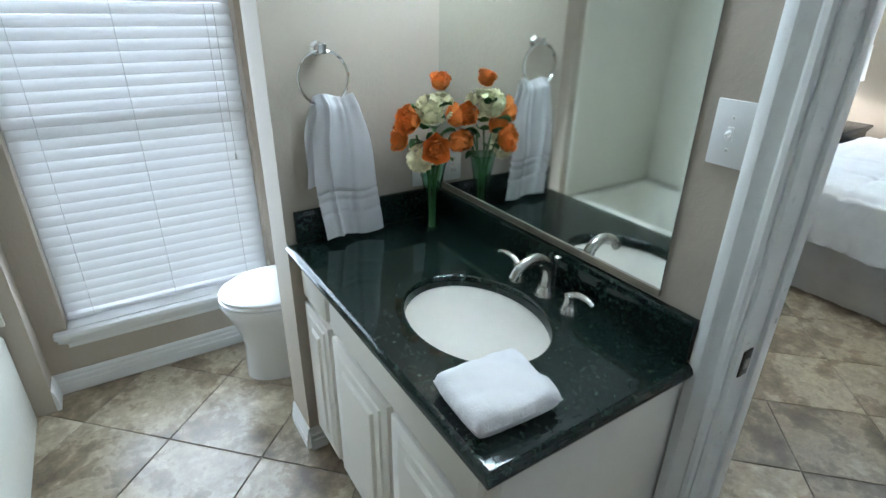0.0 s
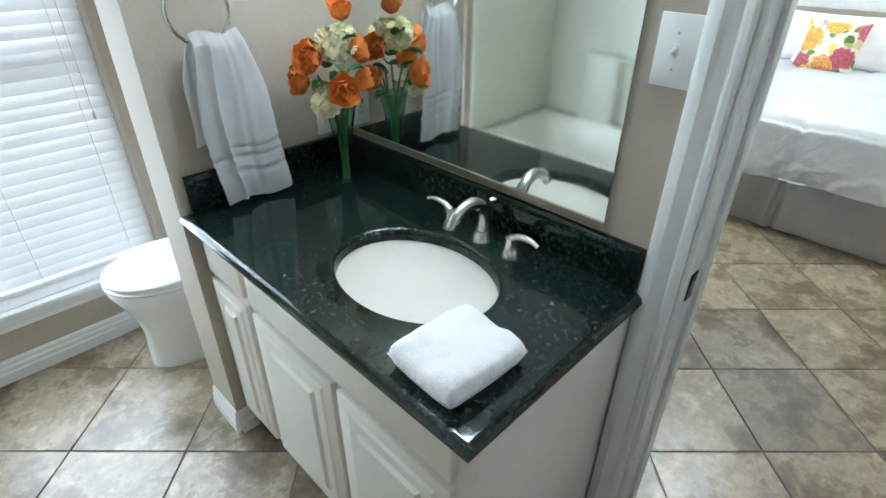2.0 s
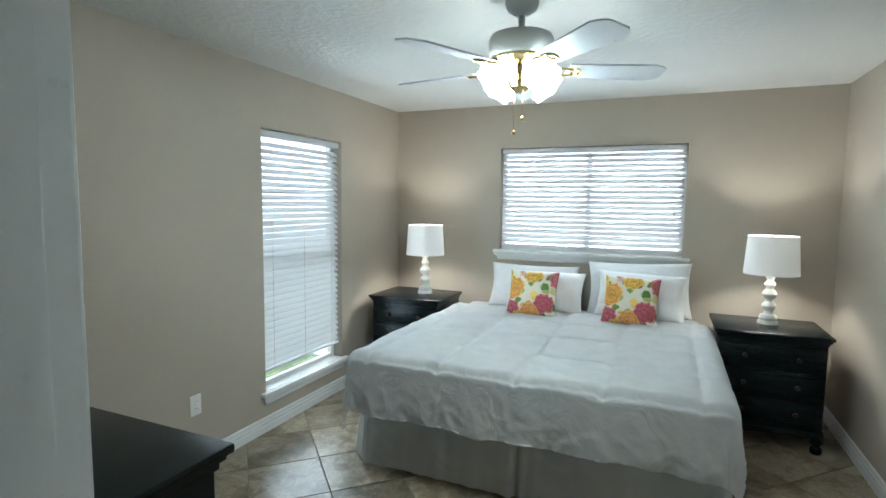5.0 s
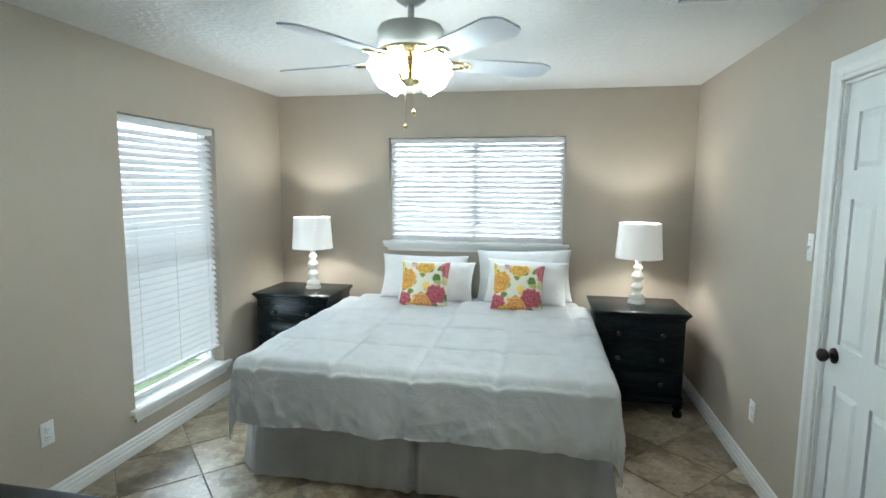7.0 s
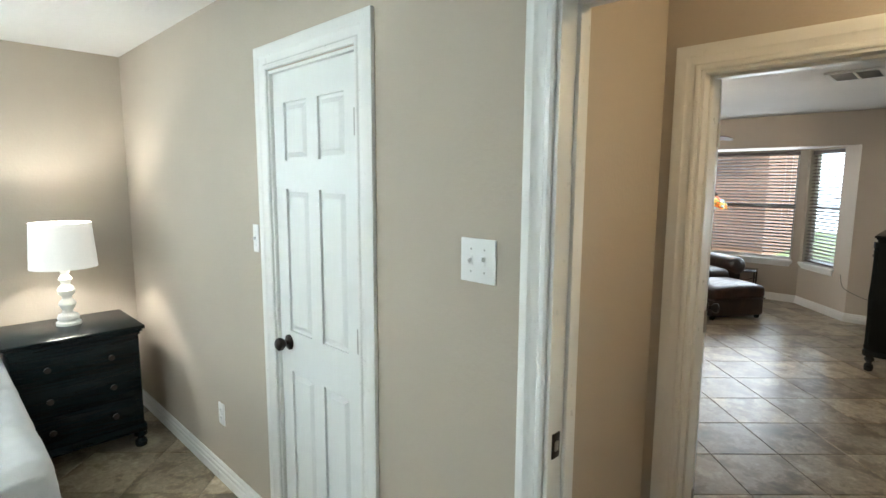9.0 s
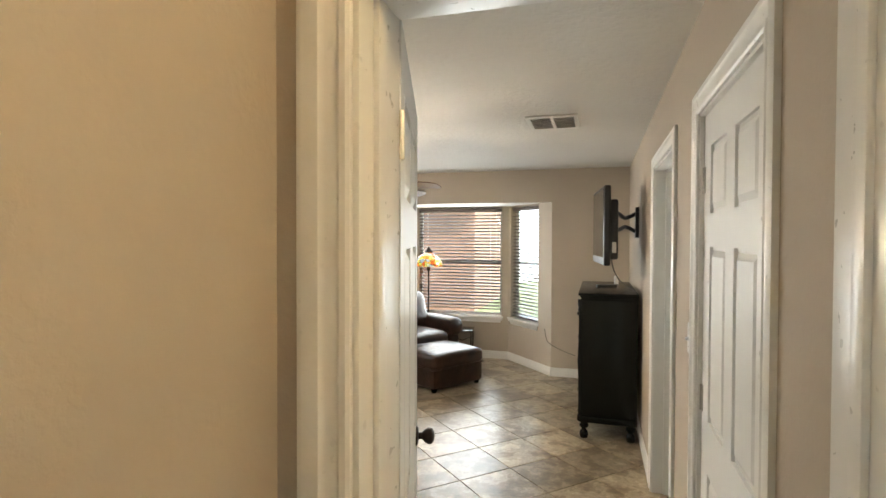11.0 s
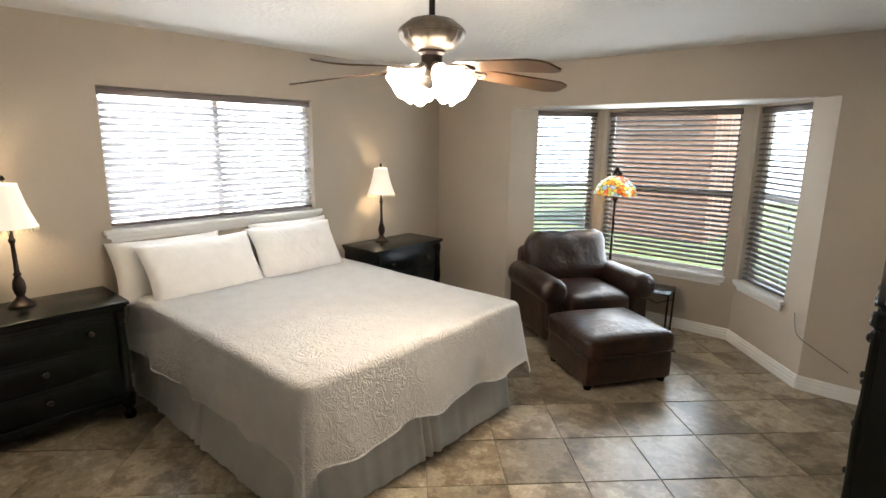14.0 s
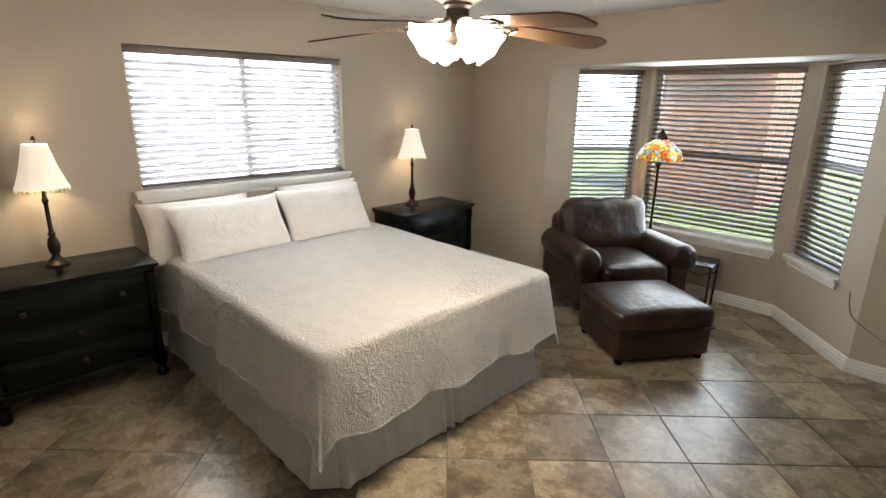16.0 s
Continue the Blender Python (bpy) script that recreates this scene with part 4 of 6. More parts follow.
sink = thing("sink", pose(cx, cy, CT - 0.036), "white oval undermount ceramic basin", "sink")
bm = bmesh.new()
prof = [(1.10, 0.0), (1.0, 0.0), (0.985, -0.03), (0.93, -0.075), (0.80, -0.115), (0.58, -0.14), (0.30, -0.152), (0.11, -0.156)]
prof = prof + [(r + 0.05, z - 0.012) for r, z in reversed(prof)]
rr = [[bm.verts.new((ra * r * math.cos(2 * math.pi * i / 48), rb * r * math.sin(2 * math.pi * i / 48), z)) for i in range(48)] for r, z in prof]
for a, b in zip(rr, rr[1:] + rr[:1]):
    for i in range(48):
        bm.faces.new((a[i], a[(i + 1) % 48], b[(i + 1) % 48], b[i]))
part("basin", bm, CERAMIC, sink, smooth=60)
part("drain", lathe([(0.024, 0), (0.026, 0.002), (0.022, 0.004), (0.018, 0.001), (0.016, 0.003), (0, 0.006)], 24), CHROME, sink, "chrome drain", pose(0, 0, -0.158))

tap = thing("faucet", pose(1.328, 1.367, CT), "brushed nickel widespread faucet with two levers", "faucet")
part("spout_base", lathe([(0.030, 0), (0.030, 0.006), (0.024, 0.016), (0.020, 0.03), (0.0, 0.031)], 24), NICKEL, tap)
sp = smooth_path([(0.0, 0, 0.01), (0.004, 0, 0.06), (-0.012, 0, 0.098), (-0.050, 0, 0.118), (-0.095, 0, 0.106), (-0.118, 0, 0.078)], 6)
part("spout", tube(sp, [0.019 - 0.007 * i / (len(sp) - 1) for i in range(len(sp))], 14), NICKEL, tap)
part("lift_rod", lathe([(0.003, 0), (0.003, 0.075), (0.009, 0.085), (0.010, 0.094), (0, 0.099)], 14), NICKEL, tap, m=pose(0.032, 0, 0.01))
for s in (-1, 1):
    h = part("handle", lathe([(0.025, 0), (0.025, 0.005), (0.019, 0.02), (0.015, 0.042), (0.016, 0.052), (0.0, 0.056)], 20), NICKEL, tap, m=pose(-0.012, 0.100 * s, 0))
    lv = smooth_path([(0, 0, 0.05), (0.0, 0.025 * s, 0.062), (-0.004, 0.055 * s, 0.066), (-0.006, 0.078 * s, 0.060)], 5)
    part("lever", tube(lv, [0.011 - 0.005 * i / (len(lv) - 1) for i in range(len(lv))], 10), NICKEL, h)

mir = thing("wall_mirror", pose(0, 0, 0), "large frameless wall mirror on a slim metal channel", "mirror")
part("glass", box(1.401, 1.4065, 1.088, 2.030, 1.005, 2.02, 0.0008, 1), MIRROR, mir)
part("channel", box(1.397, 1.4075, 1.088, 2.030, 0.990, 1.006), plain("aged_channel_metal", (0.30, 0.26, 0.20), 0.4, 0.7), mir)

ring = thing("towel_ring", pose(0.990, 2.035, 1.458), "chrome towel ring on the wall beside the vanity", "towel ring")
part("mount", bm_box(lathe([(0.020, 0), (0.021, 0.006), (0.013, 0.014), (0.012, 0.04), (0.0, 0.044)], 20, m=pose(0, 0, 0, 90)), -0.014, 0.014, -0.05, -0.028, -0.012, 0.016, 0.004), CHROME, ring)
part("ring", tube([(0.075 * math.sin(2 * math.pi * i / 40), -0.042, -0.078 + 0.075 * math.cos(2 * math.pi * i / 40)) for i in range(40)], 0.0045, 8, close=True), CHROME, ring)


def towel_surface(u, v):
    # v runs from the back hem over the ring to the front hem
    s = v * 0.80 - 0.37
    w = 0.098 - 0.036 * math.exp(-(s / 0.11) ** 2)
    x = (u - 0.5) * 2 * w + 0.065 * max(s, 0)
    k = math.exp(-max(s, 0) / 0.35)
    fold = (0.007 * math.sin(u * 8 + 0.6) + 0.004 * k * math.sin(u * 19 + 2 + s * 3) + 0.006 * math.sin(u * 5 - s * 9)) * (0.5 + 0.5 * k)
    fold += 0.014 * math.exp(-((u - 0.22 - 0.12 * s) / 0.035) ** 2) - 0.007 * math.exp(-((u - 0.66 + 0.25 * s) / 0.05) ** 2)
    fold += 0.004 * noise.noise(Vector((u * 4, s * 14, 2)))
    z = -abs(s) * (1.02 if s > 0 else 0.75) + 0.006 * math.sin(u * 7)
    y = (-0.020 if s > 0 else 0.016) * min(1, abs(s) / 0.03) - fold * min(1, abs(s) / 0.04 + 0.3) - (0.012 * min(1, s / 0.3) if s > 0 else 0)
    for c in (0.285, 0.312, 0.352):
        y += 0.0075 * math.exp(-((s - c) / 0.0055) ** 2)
    return Vector((x + 0.004 * math.sin(v * 14), y, z))


bm = grid_surface(44, 140, towel_surface)
bmesh.ops.solidify(bm, geom=bm.faces[:], thickness=0.009)
solid("hand_towel", bm, TERRY, "white terry hand towel hanging through the ring", "towel", pose(1.012, 1.990, 1.335), 60)


def folded_towel():
    bm = bmesh.new()
    n = 26
    lo, hi = [], []

    def half(i, j, up):
        a, b = 2 * i / n - 1, 2 * j / n - 1
        k = (1 - abs(a) ** 7) * (1 - abs(b) ** 7)
        e = max(k, 0) ** 0.35
        z = 0.027 + up * (0.026 * e) + (0.004 * math.sin(a * 4 + 1) * math.cos(b * 5) + 0.004 * noise.noise(Vector((a * 4, b * 4, 1))) if up > 0 else 0)
        r = 1 - 0.04 * (abs(a * b)) ** 2
        return Vector((a * 0.100 * r, b * 0.086 * r, max(z, 0.001)))
    for up, store in ((-1, lo), (1, hi)):
        for i in range(n + 1):
            store.append([bm.verts.new(half(i, j, up)) for j in range(n + 1)])
        for i in range(n):
            for j in range(n):
                bm.faces.new((store[i][j], store[i + 1][j], store[i + 1][j + 1], store[i][j + 1]))
    bmesh.ops.remove_doubles(bm, verts=bm.verts, dist=0.0008)
    return bm


solid("washcloth", folded_towel(), TERRY, "white folded terry washcloth on the granite", "towel", pose(0.961, 1.107, CT + 0.001, 0, 0, -3), 80)

vase = thing("flower_vase", pose(1.300, 1.900, CT) @ Matrix.Diagonal((1.12, 1.12, 1.18, 1)), "clear glass bud vase with orange and cream silk flowers", "vase")
vs = shell([(0.026, 0.0), (0.024, 0.006), (0.020, 0.05), (0.025, 0.12), (0.038, 0.19), (0.042, 0.20)], 24, 0.003)
part("glass", vs, VASE, vase)
part("base", lathe([(0.027, 0), (0.026, 0.008), (0, 0.0082)], 24), VASE, vase)
random.seed(5)
for i in range(7):
    a = i * 0.9
    part("stem", tube([(0.008 * math.cos(a), 0.008 * math.sin(a), 0.01), (0.012 * math.cos(a + 1), 0.012 * math.sin(a + 1), 0.16), (0.05 * math.cos(a + 0.4), 0.05 * math.sin(a + 0.4), 0.27)], 0.0028, 6), STEM, vase)


def petal(bm, m, r, cup, w=0.9):
    vs = []
    n = 5
    for i in range(n + 1):
        t = i / n
        row = []
        for j in range(5):
            s = j / 2 - 1
            wid = r * w * math.sin(math.pi * min(1, 0.18 + t * 0.72)) * 0.62
            row.append(bm.verts.new(m @ Vector((s * wid, r * t, cup * t * t * r + 0.25 * r * s * s * t - 0.10 * r * (t > 0.9)))))
        vs.append(row)
    for i in range(n):
        for j in range(4):
            bm.faces.new((vs[i][j], vs[i + 1][j], vs[i + 1][j + 1], vs[i][j + 1]))


def rose(at, aim, size, mat, nm="rose", rows=((6, 32, 1.0), (6, 52, 0.92), (5, 68, 0.80), (4, 80, 0.66), (3, 88, 0.5))):
    bm = bmesh.new()
    base = look(at, Vector(at) + Vector(aim)) @ pose(0, 0, 0, 180)
    for k, (n, tilt, s) in enumerate(rows):
        for i in range(n):
            petal(bm, base @ pose(0, 0, 0, 0, 0, 360 * i / n + k * 31 + random.uniform(-8, 8)) @ pose(0, 0, 0, tilt + random.uniform(-6, 6)), size * s, 0.25)
    return part(nm, bm, mat, vase, smooth=80)


SIDE, NEAR = Vector((0.80, -0.60, 0)), Vector((-0.60, -0.80, 0))     # across and towards the room


def bunch(side, near, z):
    return tuple(SIDE * side + NEAR * near + Vector((0, 0, z)))


for s_, n_, z, aim, size in ((-0.045, 0.030, 0.315, (-0.6, 0.8, 0.25), 0.046), (-0.072, 0.006, 0.262, (-0.9, 0.45, 0.1), 0.042), (0.012, 0.052, 0.252, (0.15, 1.0, 0.1), 0.047),
                             (0.018, 0.0, 0.395, (0.1, 0.35, 1.0), 0.036), (0.038, -0.022, 0.315, (0.9, -0.3, 0.3), 0.040), (0.045, -0.03, 0.25, (0.9, -0.3, 0.0), 0.038)):
    rose(bunch(s_, n_, z), tuple(SIDE * aim[0] + NEAR * aim[1] + Vector((0, 0, aim[2]))), size * 1.18, ORANGE)
for c, n in ((bunch(-0.008, 0.018, 0.345), 26), (bunch(-0.030, 0.048, 0.225), 22), (bunch(0.02, -0.015, 0.345), 14)):
    for i in range(n):
        d = Vector((random.gauss(-0.2, 1), random.gauss(-0.4, 1), random.gauss(0.2, 1))).normalized()
        rose(tuple(Vector(c) + d * 0.027), d, 0.019, CREAM, "blossom", ((4, 15, 1.0),))
for i in range(11):
    a = i * 2.4
    bm = bmesh.new()
    m = pose(-0.006 + 0.022 * math.cos(a), -0.006 + 0.022 * math.sin(a), 0.205 + 0.014 * i, 0, 0, math.degrees(a) - 90) @ pose(0, 0, 0, random.uniform(0, 45))
    petal(bm, m, random.uniform(0.040, 0.058), -0.3, 0.75)
    part("leaf", bm, LEAF, vase, smooth=80)


def toilet(m, label):
    t = thing("toilet", m, label, "toilet")
    bm = bmesh.new()
    prof = [(0.0, 0.122, 0.225, -0.02), (0.02, 0.122, 0.225, -0.02), (0.16, 0.112, 0.205, -0.03), (0.25, 0.128, 0.212, -0.04), (0.33, 0.165, 0.235, -0.05), (0.385, 0.185, 0.25, -0.06), (0.40, 0.183, 0.248, -0.06)]
    rg = []
    for z, a, b, o in prof:
        rg.append([bm.verts.new((b * math.cos(2 * math.pi * i / 36) + o, a * math.sin(2 * math.pi * i / 36), z)) for i in range(36)])
    for p, q in zip(rg, rg[1:]):
        for i in range(36):
            bm.faces.new((p[i], p[(i + 1) % 36], q[(i + 1) % 36], q[i]))
    bm.faces.new(rg[-1])
    bm.faces.new(list(reversed(rg[0])))
    part("bowl", bm, CERAMIC, t, smooth=60)

    def oval(z0, z1, a, b, o):
        bm = bmesh.new()
        rg = []
        for z, k in ((z0, 0.98), (z0 + 0.004, 1.0), (z1 - 0.006, 1.0), (z1, 0.96), (z1 + 0.003, 0.6)):
            rg.append([bm.verts.new((b * k * math.cos(2 * math.pi * i / 36) * (1.0 if math.cos(2 * math.pi * i / 36) < 0 else 0.86) + o, a * k * math.sin(2 * math.pi * i / 36), z)) for i in range(36)])
        for p, q in zip(rg, rg[1:]):
            for i in range(36):
                bm.faces.new((p[i], p[(i + 1) % 36], q[(i + 1) % 36], q[i]))
        bm.faces.new(rg[-1])
        bm.faces.new(list(reversed(rg[0])))
        return bm
    part("seat", oval(0.402, 0.418, 0.186, 0.25, -0.06), CERAMIC, t, smooth=50)
    part("lid", oval(0.420, 0.440, 0.183, 0.247, -0.06), CERAMIC, t, smooth=50)
    part("pedestal", box(0.02, 0.24, -0.11, 0.11, 0, 0.39, 0.04, 3), CERAMIC, t)
    tank = part("tank", box(0.20, 0.38, -0.21, 0.21, 0.385, 0.74, 0.02, 3), CERAMIC, t)
    part("tank_lid", box(0.19, 0.385, -0.22, 0.22, 0.741, 0.775, 0.012, 3), CERAMIC, tank)
    part("flush_lever", tube([(0.195, 0.15, 0.69), (0.18, 0.15, 0.69), (0.178, 0.09, 0.685)], 0.006, 8), CHROME, tank)
    return t


toilet(pose(0.985, 2.615, 0), "white ceramic toilet with its lid down beside the window")
toilet(pose(1.15, -4.85, 0, 0, 0, -90), "white ceramic toilet in the ensuite")

tub = thing("bathtub", pose(0, 0, 0), "cream alcove bathtub with moulded surround", "bathtub")
bm = bmesh.new()


def tub_ring(inx, z, rnd):
    pts = []
    xa, xb, ya, yb = -0.865 + inx, -0.07 - inx, 0.955 + inx, 2.785 - inx
    for (qx, qy, a0) in ((xb - rnd, yb - rnd, 0), (xa + rnd, yb - rnd, 90), (xa + rnd, ya + rnd, 180), (xb - rnd, ya + rnd, 270)):
        for k in range(7):
            a = radians(a0 + 15 * k)
            pts.append((qx + rnd * math.cos(a), qy + rnd * math.sin(a), z))
    return pts


rg = [[bm.verts.new(p) for p in tub_ring(i, z, r)] for i, z, r in ((0.0, 0.0, 0.01), (0.0, 0.40, 0.01), (0.012, 0.44, 0.02), (0.03, 0.45, 0.04), (0.075, 0.445, 0.10), (0.10, 0.40, 0.12), (0.16, 0.14, 0.14), (0.24, 0.10, 0.12))]
for a, b in zip(rg, rg[1:]):
    for i in range(len(a)):
        bm.faces.new((a[i], a[(i + 1) % len(a)], b[(i + 1) % len(b)], b[i]))
bm.faces.new(rg[-1])
part("basin", bm, ACRYLIC, tub, smooth=50)
part("surround_panel", box(-0.875, -0.855, 0.955, 2.785, 0.455, 2.1, 0.004), ACRYLIC, tub)
part("surround_panel", box(-0.853, -0.05, 2.765, 2.786, 0.455, 2.1, 0.004), ACRYLIC, tub)
part("surround_panel", box(-0.853, -0.05, 0.955, 0.976, 0.455, 2.1, 0.004), ACRYLIC, tub)
part("shelf_column", box(-0.856, -0.80, 2.22, 2.48, 0.44, 0.88, 0.02, 3), ACRYLIC, tub)
part("shelf_column", box(-0.856, -0.80, 1.70, 2.14, 0.44, 0.84, 0.02, 3), ACRYLIC, tub)
part("grab_bar", tube(smooth_path([(-0.81, 2.23, 0.86), (-0.77, 2.21, 0.862), (-0.77, 2.10, 0.862), (-0.81, 2.06, 0.85)], 5), 0.012, 10), ACRYLIC, tub)
structure("wall_bath_tub_head", box(-0.88, -0.03, 0.85, 0.953, 0, H), WALL, "greige wall at the head of the tub", category="wall")

bar = thing("vanity_light", pose(1.405, 1.55, 2.17), "nickel vanity light bar with frosted globes above the mirror", "wall lamp")
part("back_plate", box(-0.03, 0, -0.30, 0.30, -0.05, 0.05, 0.008), NICKEL, bar)
for y in (-0.2, 0.0, 0.2):
    part("globe", lathe([(0.02, 0.0), (0.03, -0.02), (0.05, -0.06), (0.055, -0.09), (0.04, -0.11), (0, -0.115)], 20), GLOBE, bar, m=pose(-0.10, y, 0.03))
    part("arm", tube([(-0.02, y, 0), (-0.10, y, 0.03)], 0.008, 8), NICKEL, bar)

# Unseen fixture added to give the hall its warm light.
unseen_hall_lamp = thing("ceiling_light", pose(1.35, -1.16, H), "frosted flush ceiling light, unseen, added to light the hall", "ceiling lamp")
part("pan", lathe([(0.14, 0), (0.145, -0.015), (0.13, -0.03), (0, -0.031)], 32), BRASS, unseen_hall_lamp)
part("bowl", lathe([(0.125, -0.03), (0.13, -0.05), (0.10, -0.085), (0.04, -0.105), (0, -0.107)], 32), SHADE_B, unseen_hall_lamp)

# ---- furniture ----


def turned_leg(h, r):
    return lathe([(r * 0.5, 0), (r * 0.85, 0.006), (r, h * 0.25), (r * 0.9, h * 0.42), (r * 0.55, h * 0.55), (r * 0.6, h * 0.62), (r * 1.05, h * 0.75), (r * 1.05, h * 0.85), (r * 0.8, h * 0.9), (r * 0.8, h)], 16)


def chest(name, m, w, d, h, rows, mat, label, columns=False, group="", leg=0.09, knob_mat=None):
    """A chest of drawers; x across the front, -y to the front, back at y = d/2."""
    knob_mat = knob_mat or mat
    t = thing(name, m, label, "nightstand" if name == "nightstand" else "dresser", group)
    o = 0.03
    for nm, i, za, zb, bv in (("top", 0.0, h - 0.022, h, 0.006), ("cornice", 0.012, h - 0.036, h - 0.0225, 0.004), ("cornice", 0.022, h - 0.055, h - 0.0365, 0.004)):
        part(nm, box(-w / 2 + i, w / 2 - i, -d / 2 + i, d / 2, za, zb, bv, 2), mat, t)
    part("body", box(-w / 2 + o, w / 2 - o, -d / 2 + o, d / 2 - 0.005, leg, h - 0.0555, 0.003), mat, t)
    part("plinth", box(-w / 2 + o - 0.012, w / 2 - o + 0.012, -d / 2 + o - 0.012, d / 2 - 0.005, leg - 0.001, leg + 0.05, 0.008), mat, t)
    z0, z1 = leg + 0.065, h - 0.075
    n = len(rows)
    gap = 0.014
    dh = (z1 - z0 - gap * (n - 1)) / n
    inset_x = 0.062 if columns else 0.045
    for r, cols in enumerate(rows):
        zb = z1 - (r + 1) * dh - r * gap
        cw = (w - 2 * o - 2 * inset_x + 0.02) / cols
        for c in range(cols):
            xa = -w / 2 + o + inset_x - 0.01 + c * cw
            f = part("drawer_front", box(xa + 0.004, xa + cw - 0.004, -d / 2 + o - 0.008, -d / 2 + o + 0.004, zb, zb + dh, 0.004), mat, t)
            part("raised_field", box(xa + 0.018, xa + cw - 0.018, -d / 2 + o - 0.013, -d / 2 + o - 0.006, zb + 0.016, zb + dh - 0.016, 0.004), mat, f)
            ks = (0.22, 0.78) if (r == 0 and cw > 0.35) or cw > 0.5 else (0.5,)
            if columns and cw > 0.35:
                ks = (0.18, 0.82) if r == 0 else (0.5,)
            for k in ks:
                part("drawer_knob", lathe([(0.008, 0), (0.006, 0.010), (0.015, 0.018), (0.016, 0.026), (0.008, 0.031), (0, 0.032)], 16), knob_mat, f, "round drawer knob", pose(xa + cw * k, -d / 2 + o - 0.012, zb + dh / 2, 90))
    for sx in (-1, 1):
        if columns:
            hz = h - 0.0555 - leg
            prof = [(0.020, 0), (0.026, 0.01), (0.026, 0.05), (0.016, 0.06), (0.024, 0.08), (0.018, 0.10), (0.020, hz * 0.35), (0.026, hz * 0.5), (0.020, hz * 0.65), (0.018, hz - 0.10), (0.024, hz - 0.08), (0.016, hz - 0.06), (0.026, hz - 0.05), (0.026, hz)]
            part("turned_column", lathe(prof, 18), mat, t, m=pose(sx * (w / 2 - o - 0.022), -d / 2 + o - 0.008, leg))
        for sy in (-1, 1):
            part("leg", turned_leg(leg, 0.034), mat, t, m=pose(sx * (w / 2 - o - 0.02), sy * (d / 2 - o - 0.02), 0))
    return t


ns = chest("nightstand", pose(5.305, -0.12, 0, 0, 0, -90), 0.65, 0.53, 0.745, (1, 1, 1), BLACK, "black three-drawer nightstand beside the bed", group="bedside nightstands", leg=0.10, knob_mat=BRONZE)
copy_thing(ns, pose(5.335, 2.495, 0, 0, 0, -90))
chest("dresser", pose(1.835, 2.03, 0, 0, 0, 90), 1.38, 0.55, 1.02, (2, 2, 2, 2), BLACK, "black dresser against the bedroom wall", leg=0.10)
ns2 = chest("nightstand", pose(5.765, -3.295, 0, 0, 0, -90), 0.88, 0.47, 0.75, (1, 1, 1), ESPRESSO, "espresso brown three-drawer nightstand with turned corner columns", True, "bedside nightstands of the second bedroom", 0.12, BRONZE)
copy_thing(ns2, pose(5.765, -6.09, 0, 0, 0, -90))
chest("dresser", pose(1.995, -5.72, 0, 0, 0, 90), 1.24, 0.45, 1.155, (3, 2, 2, 2), ESPRESSO, "tall espresso brown dresser with turned columns under the television", True, leg=0.13, knob_mat=BRONZE)


def drape(w, l, drop_side, drop_foot, r=0.05, quilt=0.0, seed=1, head=0.0, flare=0.05, droop=None):
    """Cloth over a bed: x from head (0) to foot (l), y across, z down from the top."""
    noise.seed_set(seed)
    ny, nx = 190, 170
    W, L = w / 2, l

    def f(u, v):
        s = (v - 0.5) * 2 * (W + drop_side)
        t = u * (L + drop_foot)
        ds, dt = max(0, abs(s) - W), max(0, t - L)
        d = math.hypot(ds, dt)
        sy = math.copysign(min(abs(s), W), s)
        tx = min(t, L)
        if d > 1e-6:
            ny_, nx_ = math.copysign(ds / d, s), dt / d
        else:
            ny_, nx_ = 0, 0
        arc = r * math.pi / 2
        if d < arc:
            a = d / r
            out, dz = r * math.sin(a), r * (1 - math.cos(a))
        else:
            along = tx if ds > dt else sy
            hem = 1.0 if quilt else 1.0 + 0.035 * math.cos(along * 12.5) + 0.07 * noise.noise(Vector((along * 3.1, 2.0, seed)))
            out, dz = r, r + (d - arc) * hem
        k = max(0, d - arc)
        wav = math.sin((tx if ds > dt else sy) * 11 + seed) * 0.5 + math.sin((tx if ds > dt else sy) * 23 + 2 * seed) * 0.3
        out += flare * (k / (drop_side + 0.01)) + (0.05 if quilt else 0.10) * wav * k
        z = -dz
        if quilt:
            q = 0.42
            for c in (s, t):
                e = abs((c / q + 0.5) % 1 - 0.5) * q
                z -= quilt * math.exp(-(e / 0.02) ** 2) * (1 if d < arc else 0.2)
            z += 0.014 * noise.noise(Vector((s * 3, t * 3, seed))) + 0.006 * noise.noise(Vector((s * 11, t * 8, seed)))
            e = min(1, (d + 0.10) * 4)
            ridge = 1 - 2 * abs(noise.noise(Vector((s * 7 + 1.5 * t, t * 5 - 2 * s, seed + 3))))
            crease = 1 - 2 * abs(noise.noise(Vector((s * 15 - 4 * t, t * 13 + 3 * s, seed + 5))))
            soft = 0.008 * ridge * ridge + 0.006 * crease
            out += (soft + 0.016 * noise.noise(Vector((s * 8, t * 4, seed + 7)))) * min(1, k * 5)
            z += soft * 0.7 * max(0, e) * (1 if d < arc else 0)
        else:
            z += 0.008 * noise.noise(Vector((s * 3, t * 3, seed)))
        z = max(z, -droop if droop else -9)
        return Vector((tx + nx_ * out, sy + ny_ * out, z))
    bm = grid_surface(nx, ny, f)
    bmesh.ops.solidify(bm, geom=bm.faces[:], thickness=0.012)
    return bm


